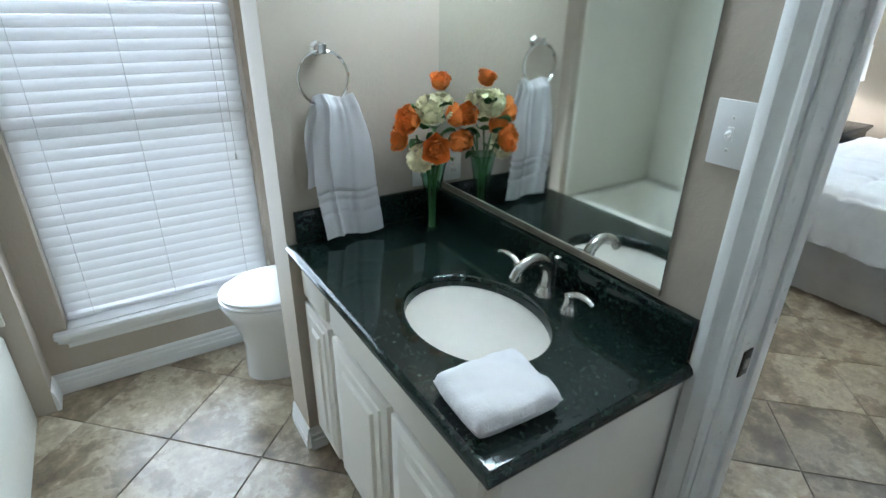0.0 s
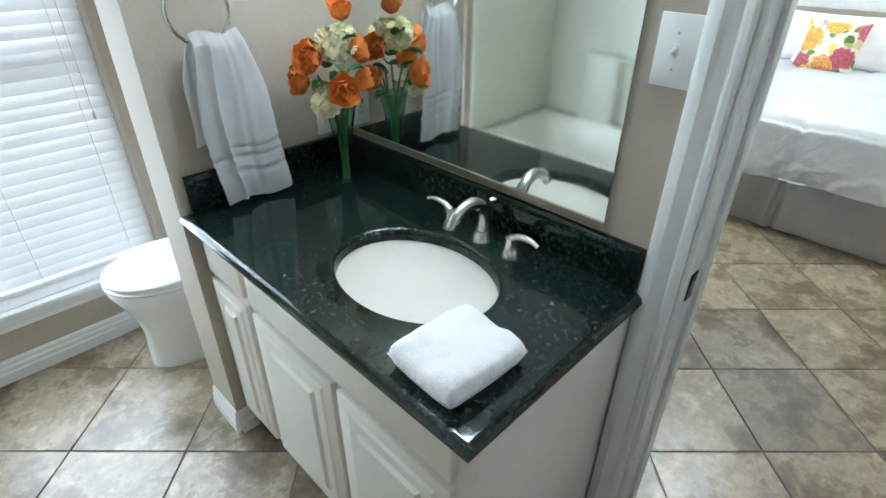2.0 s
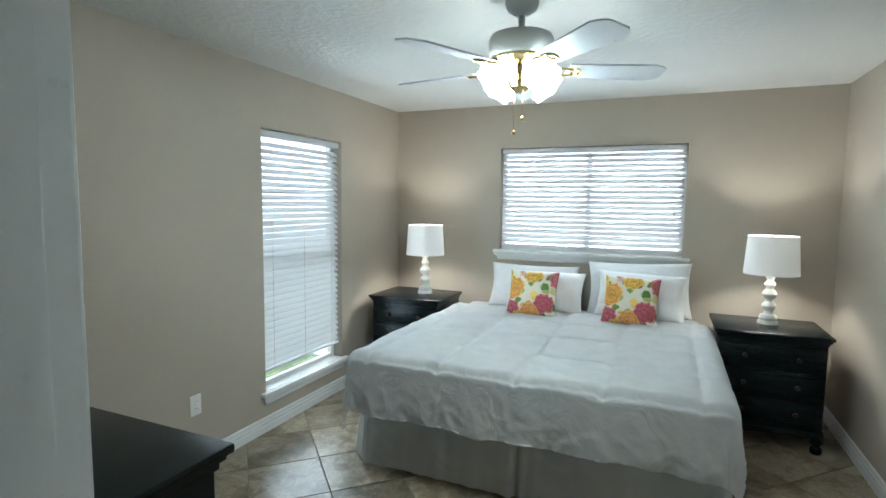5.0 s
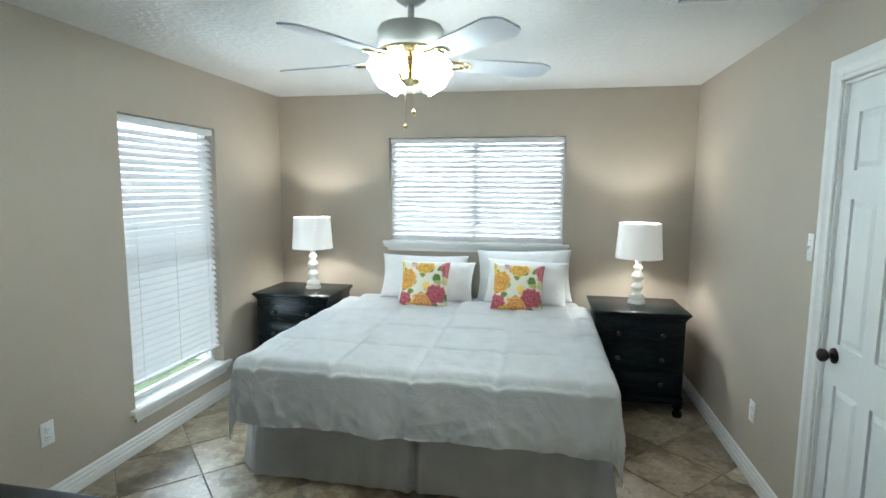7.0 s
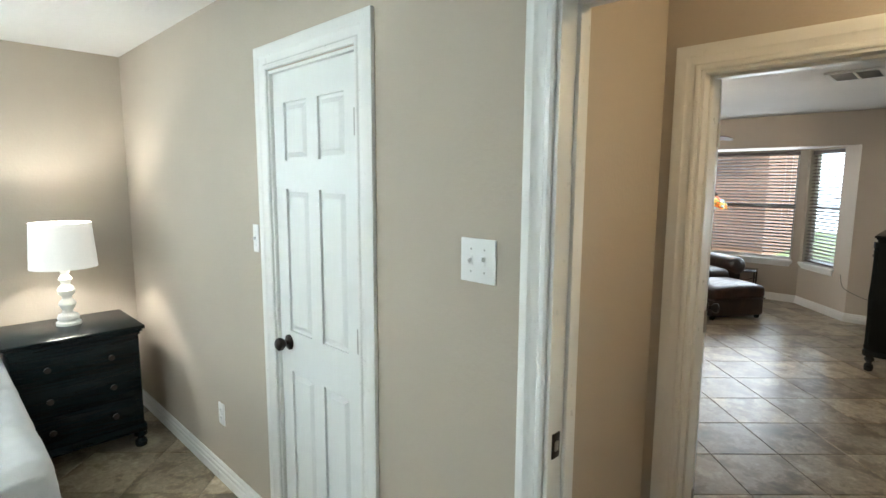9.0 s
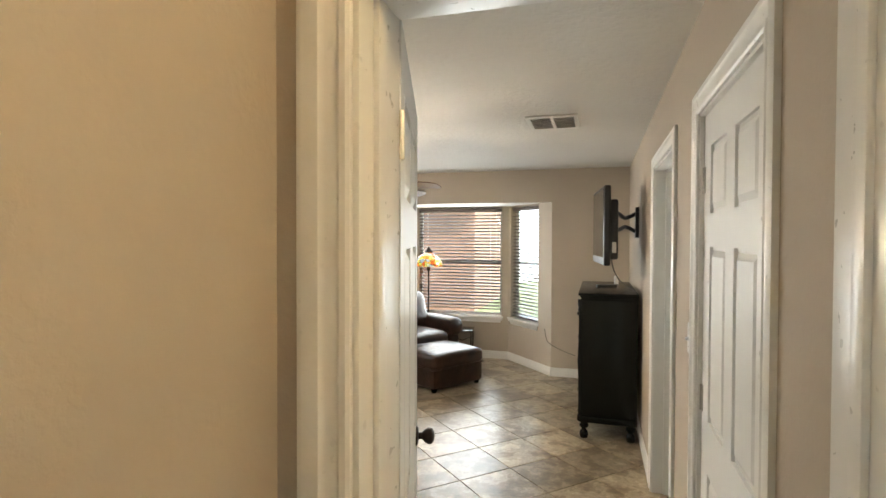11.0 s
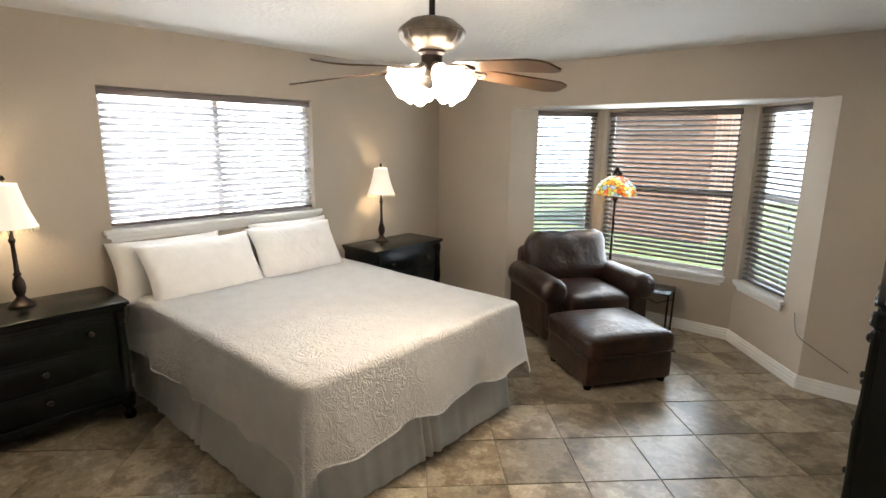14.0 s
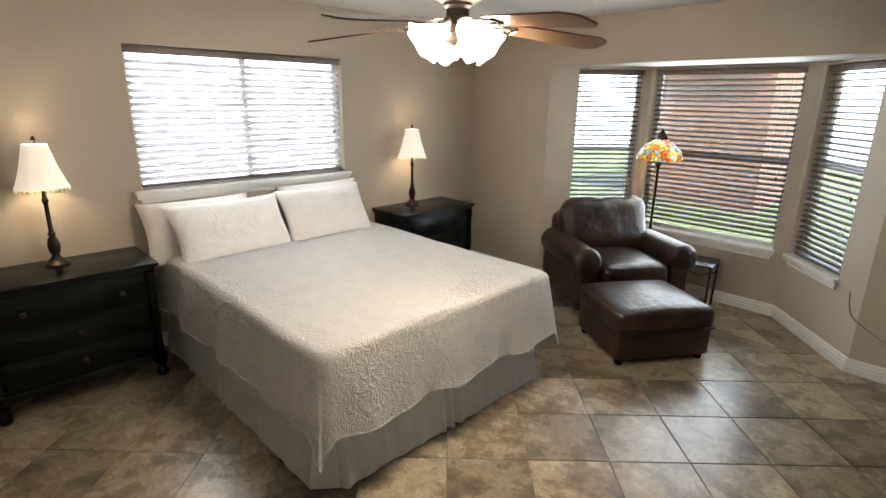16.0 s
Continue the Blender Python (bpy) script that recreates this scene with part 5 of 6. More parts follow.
def skirt(x0, x1, y0, y1, h, pleats):
    """Bed skirt hanging round three sides; pleats at the corners and given places."""
    bm = bmesh.new()
    path = []
    segs = [((x1, y1), (x0, y1)), ((x0, y1), (x0, y0)), ((x0, y0), (x1, y0))]
    for k, (a, b) in enumerate(segs):
        a, b = Vector(a), Vector(b)
        n = 170
        d = (b - a)
        nrm = Vector((-d.y, d.x)).normalized() * -1
        for i in range(n):
            t = i / n
            dist = min([abs(t - p) * d.length for p in pleats[k]] + [9])
            o = -0.03 * math.exp(-(dist / 0.012) ** 2) + 0.012 * math.exp(-((dist - 0.035) / 0.02) ** 2) + 0.016 * noise.noise(Vector((t * d.length * 5, k * 3.1, 0))) + 0.010 * noise.noise(Vector((t * d.length * 15, k * 3.1, 4)))
            path.append((a + d * t, nrm, o))
    rows = []
    for z, kk in ((h, 0.2), (h * 0.6, 0.7), (0.03, 1.0), (0.008, 1.0)):
        rows.append([bm.verts.new((*(p + nrm * (o * kk + 0.095 * kk)), z)) for p, nrm, o in path])
    for a, b in zip(rows, rows[1:]):
        for i in range(len(path) - 1):
            bm.faces.new((a[i], a[i + 1], b[i + 1], b[i]))
    bmesh.ops.solidify(bm, geom=bm.faces[:], thickness=0.004)
    return bm


bed = thing("bed", pose(0, 0, 0), "king bed with a white bed skirt, made up", "bed")
part("mattress", box(3.86, 5.72, 0.25, 2.12, 0.36, 0.655, 0.05, 4), PILLOW, bed)
part("box_spring", box(3.97, 5.71, 0.29, 2.08, 0.16, 0.355, 0.02, 2), SKIRT, bed)
part("bed_skirt", skirt(3.925, 5.70, 0.25, 2.12, 0.37, ((0.5,), (0.003, 0.5, 0.997), (0.5,))), SKIRT, bed, "white pleated cotton bed skirt")
for x in (4.0, 5.6):
    for y in (0.4, 1.97):
        part("leg", lathe([(0.025, 0), (0.03, 0.16)], 12), BRONZE, bed, m=pose(x, y, 0))
solid("comforter", drape(1.84, 1.62, 0.34, 0.37, 0.07, 0.014, 3, flare=0.03), COMFORTER, "white quilted comforter spread over the bed", "comforter", pose(5.42, 1.175, 0.69, 0, 0, 180), 80)

bed2 = thing("bed", pose(0, 0, 0), "queen bed with a white gathered bed skirt, made up", "bed")
part("mattress", box(4.01, 5.95, -5.42, -3.90, 0.36, 0.665, 0.05, 4), PILLOW_WARM, bed2)
part("box_spring", box(4.02, 5.94, -5.41, -3.91, 0.14, 0.355, 0.02, 2), SKIRT, bed2)
part("bed_skirt", skirt(4.03, 5.94, -5.40, -3.92, 0.37, ((0.48, 0.52), (0.003, 0.46, 0.5, 0.997), (0.5,))), SKIRT, bed2, "white pleated bed skirt")
for x in (4.1, 5.8):
    for y in (-5.25, -4.07):
        part("leg", lathe([(0.025, 0), (0.03, 0.14)], 12), BRONZE, bed2, m=pose(x, y, 0))
solid("coverlet", drape(1.54, 1.87, 0.37, 0.41, 0.05, 0.0, 8, flare=0.08, droop=0.66), COVERLET, "white embossed matelasse coverlet with a hanging corner", "coverlet", pose(5.85, -4.66, 0.70, 0, 0, 180), 80)


def pillow(w, h, t, power=2.6, ears=0.0, seed=0):
    n = 26
    bm = bmesh.new()
    store = []
    for up in (1, -1):
        g_ = []
        for i in range(n + 1):
            row = []
            for j in range(n + 1):
                a, b = 2 * i / n - 1, 2 * j / n - 1
                k = max(0, (1 - abs(a) ** power) * (1 - abs(b) ** power)) ** 0.5
                pinch = 1 - 0.07 * (1 - abs(a) ** 2) * abs(b) ** 6 * (1 - ears)
                pinch2 = 1 - 0.07 * (1 - abs(b) ** 2) * abs(a) ** 6 * (1 - ears)
                wob = 0.02 * noise.noise(Vector((a * 2, b * 2, seed + up)))
                row.append(bm.verts.new((a * w / 2 * pinch2, b * h / 2 * pinch, up * (t / 2 * k * (1 + wob * 4) + 0.002))))
            g_.append(row)
        store.append(g_)
        for i in range(n):
            for j in range(n):
                bm.faces.new((g_[i][j], g_[i + 1][j], g_[i + 1][j + 1], g_[i][j + 1]))
    up, lo = store
    rim = [(i, 0) for i in range(n)] + [(n, j) for j in range(n)] + [(n - i, n) for i in range(n)] + [(0, n - j) for j in range(n)]
    for (a, b), (c, d) in zip(rim, rim[1:] + rim[:1]):
        bm.faces.new((up[a][b], up[c][d], lo[c][d], lo[a][b]))
    return bm


def put_pillow(name, x, y, z, w, h, t, lean, mat, label, twist=0, roll=0, seed=0, power=2.6):
    """Upright pillow leaning back against the head wall at +x."""
    return solid(name, pillow(w, h, t, power, seed=seed), mat, label, "pillow", pose(x, y, z, 0, 0, -90 + twist) @ pose(0, 0, 0, 90 - lean, 0, 0) @ pose(0, 0, 0, 0, 0, roll), 80)


put_pillow("bed_pillow", 5.62, 1.54, 0.835, 0.75, 0.38, 0.17, 18, PILLOW, "white bed pillow leaning on the wall", seed=1)
put_pillow("bed_pillow", 5.62, 0.705, 0.875, 0.77, 0.43, 0.17, 18, PILLOW, "white bed pillow leaning on the wall", 0, 2, seed=2)
put_pillow("bed_pillow", 5.45, 1.40, 0.825, 0.62, 0.36, 0.17, 30, PILLOW, "white bed pillow standing on the comforter", seed=3)
put_pillow("bed_pillow", 5.45, 0.68, 0.845, 0.64, 0.38, 0.17, 30, PILLOW, "white bed pillow standing on the comforter", 0, -2, seed=4)
put_pillow("throw_pillow", 5.26, 1.455, 0.835, 0.385, 0.37, 0.12, 24, FLORAL, "square throw pillow with a red and yellow floral print", seed=5)
put_pillow("throw_pillow", 5.25, 0.735, 0.840, 0.385, 0.37, 0.12, 24, FLORAL, "square throw pillow with a pink and orange floral print", 0, -2, seed=6)
put_pillow("bed_pillow", 5.87, -4.12, 0.835, 0.74, 0.42, 0.19, 22, PILLOW_WARM, "white bed pillow leaning on the wall", seed=7)
put_pillow("bed_pillow", 5.87, -5.08, 0.845, 0.72, 0.44, 0.19, 22, PILLOW_WARM, "white bed pillow leaning on the wall", seed=8)
put_pillow("bed_pillow", 5.70, -4.27, 0.835, 0.80, 0.44, 0.13, 34, PILLOW_WARM, "white pillow sham leaning on the pillows", 3, seed=9)
put_pillow("bed_pillow", 5.71, -5.01, 0.845, 0.74, 0.44, 0.13, 32, PILLOW_WARM, "white pillow sham leaning on the pillows", seed=10)

# ---- lamps ----


def baluster_lamp(x, y, z):
    t = thing("table_lamp", pose(x, y, z) @ Matrix.Diagonal((1, 1, 1.15, 1)), "white turned table lamp with a linen drum shade, lit", "lamp", "bedside lamps")
    prof = [(0.062, 0), (0.062, 0.014), (0.050, 0.022), (0.056, 0.035), (0.050, 0.050), (0.030, 0.060), (0.026, 0.075), (0.036, 0.090), (0.044, 0.105), (0.036, 0.122), (0.022, 0.132), (0.024, 0.145), (0.040, 0.158), (0.045, 0.176), (0.036, 0.194), (0.022, 0.206),
            (0.026, 0.220), (0.035, 0.232), (0.026, 0.246), (0.018, 0.256), (0.024, 0.268), (0.028, 0.278), (0.018, 0.290), (0.013, 0.300), (0.012, 0.33), (0, 0.331)]
    part("base", lathe(prof, 28), WHITE_TURNED, t)
    part("shade", shell([(0.165, 0.292), (0.148, 0.515)], 40, 0.003), SHADE_A, t, "lit linen drum shade")
    part("harp", tube([(0.0, 0.0, 0.33), (0.04, 0, 0.38), (0.04, 0, 0.45), (0, 0, 0.50), (-0.04, 0, 0.45), (-0.04, 0, 0.38), (0, 0, 0.33)], 0.002, 6), BRASS, t)
    part("finial", lathe([(0.004, 0), (0.009, 0.008), (0.006, 0.018), (0, 0.022)], 12), BRASS, t, m=pose(0, 0, 0.498))
    bulb("lamp_bulb", (x, y, z + 0.46), 21.0, (1, 0.95, 0.87), 0.03)
    return t


baluster_lamp(5.365, -0.137, 0.745)
baluster_lamp(5.38, 2.435, 0.745)


def candlestick_lamp(x, y, z):
    t = thing("table_lamp", pose(x, y, z) @ Matrix.Diagonal((1.06, 1.06, 1.26, 1)), "dark bronze candlestick lamp with an ivory bell shade, lit", "lamp", "bedside lamps of the second bedroom")
    prof = [(0.062, 0), (0.062, 0.008), (0.050, 0.016), (0.028, 0.030), (0.018, 0.045), (0.026, 0.060), (0.031, 0.085), (0.026, 0.115), (0.014, 0.135), (0.020, 0.145), (0.012, 0.155), (0.010, 0.28), (0.015, 0.29), (0.017, 0.30), (0.010, 0.31), (0.008, 0.37), (0, 0.371)]
    part("base", lathe(prof, 24), BRONZE, t)
    part("shade", shell([(0.122, 0.355), (0.112, 0.372), (0.082, 0.45), (0.060, 0.53), (0.056, 0.545)], 40, 0.003, 0.03, 10), SHADE_B, t, "lit ivory bell shade")
    for i in range(30):
        a = 2 * math.pi * i / 30
        part("bead", lathe([(0.001, 0), (0.0045, -0.006), (0.0045, -0.012), (0.001, -0.018)], 6), CREAM, t, m=pose(0.119 * math.cos(a), 0.119 * math.sin(a), 0.356))
    part("finial", lathe([(0.004, 0), (0.012, 0.014), (0.007, 0.028), (0, 0.034)], 12), BRONZE, t, m=pose(0, 0, 0.548))
    bulb("lamp_bulb", (x, y, z + 0.60), 3.2, (1, 0.80, 0.55), 0.03)
    return t


candlestick_lamp(5.868, -3.292, 0.75)
candlestick_lamp(5.868, -6.025, 0.75)

fl = thing("floor_lamp", pose(4.235, -7.50, 0), "black floor lamp with a stained glass shade, lit", "lamp")
part("base", lathe([(0.13, 0), (0.13, 0.012), (0.09, 0.025), (0.03, 0.04), (0.015, 0.06), (0, 0.061)], 28), BRONZE, fl)
part("pole", lathe([(0.011, 0.05), (0.011, 0.6), (0.016, 0.61), (0.011, 0.62), (0.011, 1.14), (0.02, 1.16), (0.03, 1.18), (0.02, 1.20), (0.01, 1.24), (0, 1.241)], 14), BRONZE, fl)
part("shade", shell([(0.19, 1.215), (0.192, 1.235), (0.175, 1.29), (0.125, 1.345), (0.06, 1.385), (0.035, 1.395)], 36, 0.004, 0.03, 12), STAINED, fl, "lit stained glass shade")
part("crown", lathe([(0.04, 1.39), (0.05, 1.41), (0.035, 1.425), (0.02, 1.45), (0.008, 1.47), (0, 1.48)], 16, flute=0.15, flutes=6), BRONZE, fl)
bulb("lamp_bulb", (4.235, -7.50, 1.29), 1.2, (1, 0.75, 0.45), 0.03)

# ---- ceiling fans ----


def blade_mesh(r0, r1, w0, w1, mat, nm="blade"):
    bm = bmesh.new()
    pts = [(r0, -w0 / 2), (r1 - 0.06, -w1 / 2), (r1 - 0.015, -w1 / 2 + 0.02), (r1, -w1 / 4), (r1, w1 / 4), (r1 - 0.015, w1 / 2 - 0.02), (r1 - 0.06, w1 / 2), (r0, w0 / 2)]
    lo = [bm.verts.new((x, y, -0.003)) for x, y in pts]
    hi = [bm.verts.new((x, y, 0.003)) for x, y in pts]
    bm.faces.new(list(reversed(lo)))
    bm.faces.new(hi)
    for i in range(len(pts)):
        j = (i + 1) % len(pts)
        bm.faces.new((lo[i], lo[j], hi[j], hi[i]))
    return bm


def ceiling_fan(x, y, label, canopy, rod, motor, motor_mat, metal, blade_mat, frost, z_blade, radius, start, shade_z, shade_r, kit_prof, color, watts, pitch=11, spread=54, chains=True, droop=0):
    t = thing("ceiling_fan", pose(x, y, 0), label, "ceiling fan")
    part("canopy", lathe(canopy, 28), motor_mat, t)
    part("down_rod", lathe(rod, 14), motor_mat, t)
    for nm, prof, mat, fl_, nf in motor:
        part(nm, lathe(prof, 48, flute=fl_, flutes=nf), mat, t)
    for i in range(5):
        m = pose(0, 0, z_blade, 0, 0, start + 72 * i) @ pose(0, 0, 0, pitch, droop)
        b = part("blade", blade_mesh(0.20, radius, 0.11, 0.15, blade_mat), blade_mat, t, m=m)
        arm = tube(smooth_path([(0.06, 0, 0.004), (0.11, 0.018, -0.008), (0.16, 0.035, -0.008), (0.23, 0.02, -0.007)], 4), 0.006, 8)
        tube(smooth_path([(0.06, 0, 0.004), (0.11, -0.018, -0.008), (0.16, -0.035, -0.008), (0.23, -0.02, -0.007)], 4), 0.006, 8, arm)
        tube([(0.235 + 0.018 * math.cos(2 * math.pi * k / 12), 0.030 * math.sin(2 * math.pi * k / 12), -0.007) for k in range(12)], 0.005, 6, arm, True)
        part("blade_arm", arm, metal, b)
    part("light_kit", lathe(kit_prof, 28), metal, t)
    for i in range(4):
        a = 45 + 90 * i + start
        m = pose(0, 0, shade_z, 0, 0, a) @ pose(0.045, 0, 0) @ pose(0, 0, 0, 0, -spread, 0)
        sh = part("shade", shell([(shade_r, -0.130), (shade_r * 0.86, -0.120), (shade_r * 0.66, -0.095), (shade_r * 0.54, -0.06), (shade_r * 0.46, -0.025), (0.020, 0.0)], 36, 0.003, 0.10, 6, m=None), frost, t, "lit frosted tulip shade", m)
        part("socket", lathe([(0.024, 0.0), (0.024, 0.03), (0.012, 0.04), (0, 0.041)], 16), metal, sh)
        tip = m @ Vector((0, 0, -0.115))
        bulb("fan_bulb", (x + tip.x, y + tip.y, tip.z), watts, color, 0.03)
    for dx, dy, ln in ((0.02, 0.03, 0.20), (-0.03, -0.02, 0.15)) if chains else ():
        ch = part("pull_chain", tube([(dx, dy, shade_z - 0.05), (dx, dy, shade_z - 0.06 - ln)], 0.0013, 5), metal, t)
        part("chain_knob", lathe([(0.002, 0), (0.008, -0.006), (0.010, -0.014), (0.006, -0.022), (0, -0.024)], 12), metal, ch, m=pose(dx, dy, shade_z - 0.06 - ln))
    return t


ceiling_fan(3.50, 1.115, "grey and brass ceiling fan with white blades and lit tulip shades",
            [(0.070, H), (0.070, H - 0.02), (0.060, H - 0.045), (0.030, H - 0.065), (0, H - 0.066)], [(0.014, H - 0.06), (0.014, 2.235), (0, 2.234)],
            [("motor_housing", [(0, 2.255), (0.05, 2.250), (0.125, 2.232), (0.135, 2.215), (0.135, 2.150), (0.128, 2.140), (0, 2.139)], FAN_GREY, 0, 0), ("brass_band", [(0.128, 2.139), (0.130, 2.128), (0.10, 2.112), (0.07, 2.105), (0, 2.104)], BRASS, 0.012, 24)],
            FAN_GREY, BRASS, BLADE_A, FROST, 2.098, 0.615, 9, 2.11, 0.072, [(0.05, 2.104), (0.05, 2.075), (0.035, 2.06), (0.055, 2.045), (0.05, 2.02), (0.02, 2.0), (0, 1.998)], COOL, 11.5, -11)
ceiling_fan(3.78, -4.445, "bronze ceiling fan with walnut blades and lit tulip shades",
            [(0.066, H), (0.064, H - 0.015), (0.054, H - 0.03), (0.050, H - 0.07), (0.030, H - 0.09), (0, H - 0.091)], [(0.013, H - 0.085), (0.013, 2.19), (0, 2.189)],
            [("motor_top", [(0, 2.205), (0.03, 2.20), (0.09, 2.185), (0.130, 2.155), (0.140, 2.140), (0.138, 2.134), (0, 2.133)], PEWTER, 0.02, 20), ("motor_band", [(0.137, 2.133), (0.128, 2.105), (0.095, 2.075), (0.06, 2.065), (0, 2.064)], PEWTER, 0.035, 20), ("hub", [(0.055, 2.064), (0.06, 2.055), (0.045, 2.045), (0.045, 1.985), (0, 1.984)], BRONZE, 0, 0)],
            BRONZE, PEWTER, BLADE_B, FROST_B, 2.005, 0.66, 27, 1.99, 0.080, [(0.045, 1.985), (0.06, 1.975), (0.075, 1.955), (0.06, 1.93), (0.02, 1.91), (0, 1.909)], (1, 0.84, 0.66), 16.5, -11, chains=False, droop=5.5)


def vent(x0, x1, y0, y1, label):
    t = thing("ceiling_vent", pose((x0 + x1) / 2, (y0 + y1) / 2, H), label, "air vent")
    a, b = (x1 - x0) / 2, (y1 - y0) / 2
    fr = bmesh.new()
    for q in ((-a, a, -b, -b + 0.03), (-a, a, b - 0.03, b), (-a, -a + 0.03, -b + 0.03, b - 0.03), (a - 0.03, a, -b + 0.03, b - 0.03), (-0.01, 0.01, -b + 0.03, b - 0.03)):
        bm_box(fr, *q, -0.014, -0.001, 0.003, 1)
    part("frame", fr, TRIM, t)
    part("backing", box(-a + 0.01, a - 0.01, -b + 0.01, b - 0.01, -0.003, -0.001), SLOT, t)
    me = mesh("slat", box(-(a - 0.045) / 2, (a - 0.045) / 2, -0.007, 0.007, -0.001, 0.001), TRIM)
    n = 8
    for i in range(n):
        for s in (-1, 1):
            o = new("slat", me)
            o.parent = t
            o.matrix_basis = pose(s * (a - 0.02) / 2, -b + 0.045 + i * (2 * b - 0.09) / (n - 1), -0.009, -38)
    return t


vent(2.205, 2.545, -4.735, -4.335, "white stamped ceiling register with slanted slats")
vent(3.55, 3.84, -0.20, 0.06, "white stamped ceiling register")

# ---- second bedroom: chair, ottoman, television ----


def cushion(x0, x1, y0, y1, z0, z1, r, puff=0.0, wrinkle=0.0, seed=0, m=None, n=14):
    """A soft block: rounded, a little swollen, gently creased."""
    bm = bmesh.new()
    bm_box(bm, x0, x1, y0, y1, z0, z1)
    bmesh.ops.subdivide_edges(bm, edges=bm.edges[:], cuts=n, use_grid_fill=True)
    c = Vector(((x0 + x1) / 2, (y0 + y1) / 2, (z0 + z1) / 2))
    hx, hy, hz = (x1 - x0) / 2, (y1 - y0) / 2, (z1 - z0) / 2
    for v in bm.verts:
        p = v.co - c
        q = Vector((max(-hx + r, min(hx - r, p.x)), max(-hy + r, min(hy - r, p.y)), max(-hz + r, min(hz - r, p.z))))
        d = p - q
        if d.length > 1e-6:
            p = q + d.normalized() * r
        a, b, e = p.x / hx, p.y / hy, p.z / hz
        if puff:
            p.z += math.copysign(puff * max(0, 1 - a * a) * max(0, 1 - b * b), p.z) if abs(e) > 0.5 else 0
        if wrinkle:
            w = noise.noise(Vector((p.x * 7 + seed, p.y * 7, p.z * 7))) + 0.5 * noise.noise(Vector((p.x * 17, p.y * 17 + seed, p.z * 17)))
            p += p.normalized() * wrinkle * w
        v.co = c + p
    if m is not None:
        bmesh.ops.transform(bm, matrix=m, verts=bm.verts)
    return bm


AX = math.degrees(math.atan2(0.55, -0.835)) + 90     # chair's front (-y of its own) looks along (-0.835, 0.55)
cm = pose(4.325, -6.965, 0, 0, 0, AX)
chair = thing("armchair", cm, "brown leather armchair with rolled arms in the bay", "armchair")
part("base", cushion(-0.40, 0.40, -0.40, 0.40, 0.07, 0.30, 0.03), LEATHER, chair, smooth=60)
part("seat_cushion", cushion(-0.29, 0.29, -0.46, 0.25, 0.28, 0.46, 0.06, 0.025, 0.006, 3), LEATHER, chair, "worn brown leather seat cushion", smooth=80)
part("backrest", cushion(-0.40, 0.40, 0.22, 0.44, 0.10, 0.74, 0.07), LEATHER, chair, smooth=60)
part("back_cushion", cushion(-0.40, 0.40, -0.13, 0.13, -0.24, 0.25, 0.125, 0.0, 0.018, 5), LEATHER, chair, "creased brown leather back cushion", pose(0, 0.19, 0.645, -14), 80)
for s in (-1, 1):
    x = 0.40 * s
    arm = cushion(x - 0.085, x + 0.085, -0.42, 0.36, 0.08, 0.50, 0.04)
    part("arm", arm, LEATHER, chair, smooth=60)
    roll = lathe([(0.0, -0.455), (0.08, -0.45), (0.105, -0.435), (0.112, -0.40), (0.110, 0.30), (0.08, 0.36), (0, 0.38)], 28, m=pose(x + 0.015 * s, 0, 0.50) @ pose(0, 0, 0, -90) @ Matrix.Identity(4))
    part("arm_roll", roll, LEATHER, chair, smooth=60)
for sx in (-1, 1):
    for sy in (-1, 1):
        part("foot", lathe([(0.022, 0), (0.032, 0.07)], 14), ESPRESSO, chair, m=pose(0.36 * sx, 0.36 * sy, 0))

om = pose(3.715, -6.345, 0, 0, 0, AX)
ott = thing("ottoman", om, "brown leather ottoman in front of the armchair", "ottoman")
part("base", cushion(-0.345, 0.345, -0.30, 0.30, 0.035, 0.24, 0.025), LEATHER, ott, smooth=60)
part("cushion", cushion(-0.355, 0.355, -0.312, 0.312, 0.235, 0.385, 0.045, 0.04, 0.004, 9), LEATHER, ott, "domed brown leather cushion", smooth=80)
wl = [(-0.34, -0.30), (0.34, -0.30), (0.34, 0.30), (-0.34, 0.30)]
part("piping", tube([(x * 1.02, y * 1.03, 0.242) for x, y in wl for _ in (0,)], 0.007, 8, close=True), LEATHER, ott)
for sx in (-1, 1):
    for sy in (-1, 1):
        part("foot", lathe([(0.025, 0), (0.034, 0.040)], 14), ESPRESSO, ott, m=pose(0.30 * sx, 0.25 * sy, 0))

tab = thing("side_table", pose(3.76, -7.40, 0, 0, 0, 8), "small black metal side table with a bluish glass top", "table")
part("tabletop", box(-0.16, 0.16, -0.16, 0.16, 0.405, 0.42, 0.003), SCREEN, tab)
for sx in (-1, 1):
    for sy in (-1, 1):
        part("leg", tube([(0.14 * sx, 0.14 * sy, 0), (0.145 * sx, 0.145 * sy, 0.405)], 0.009, 8), BRONZE, tab)
part("stretcher", tube([(-0.14, -0.14, 0.30), (0.0, -0.14, 0.24), (0.14, -0.14, 0.30)], 0.005, 6), BRONZE, tab)

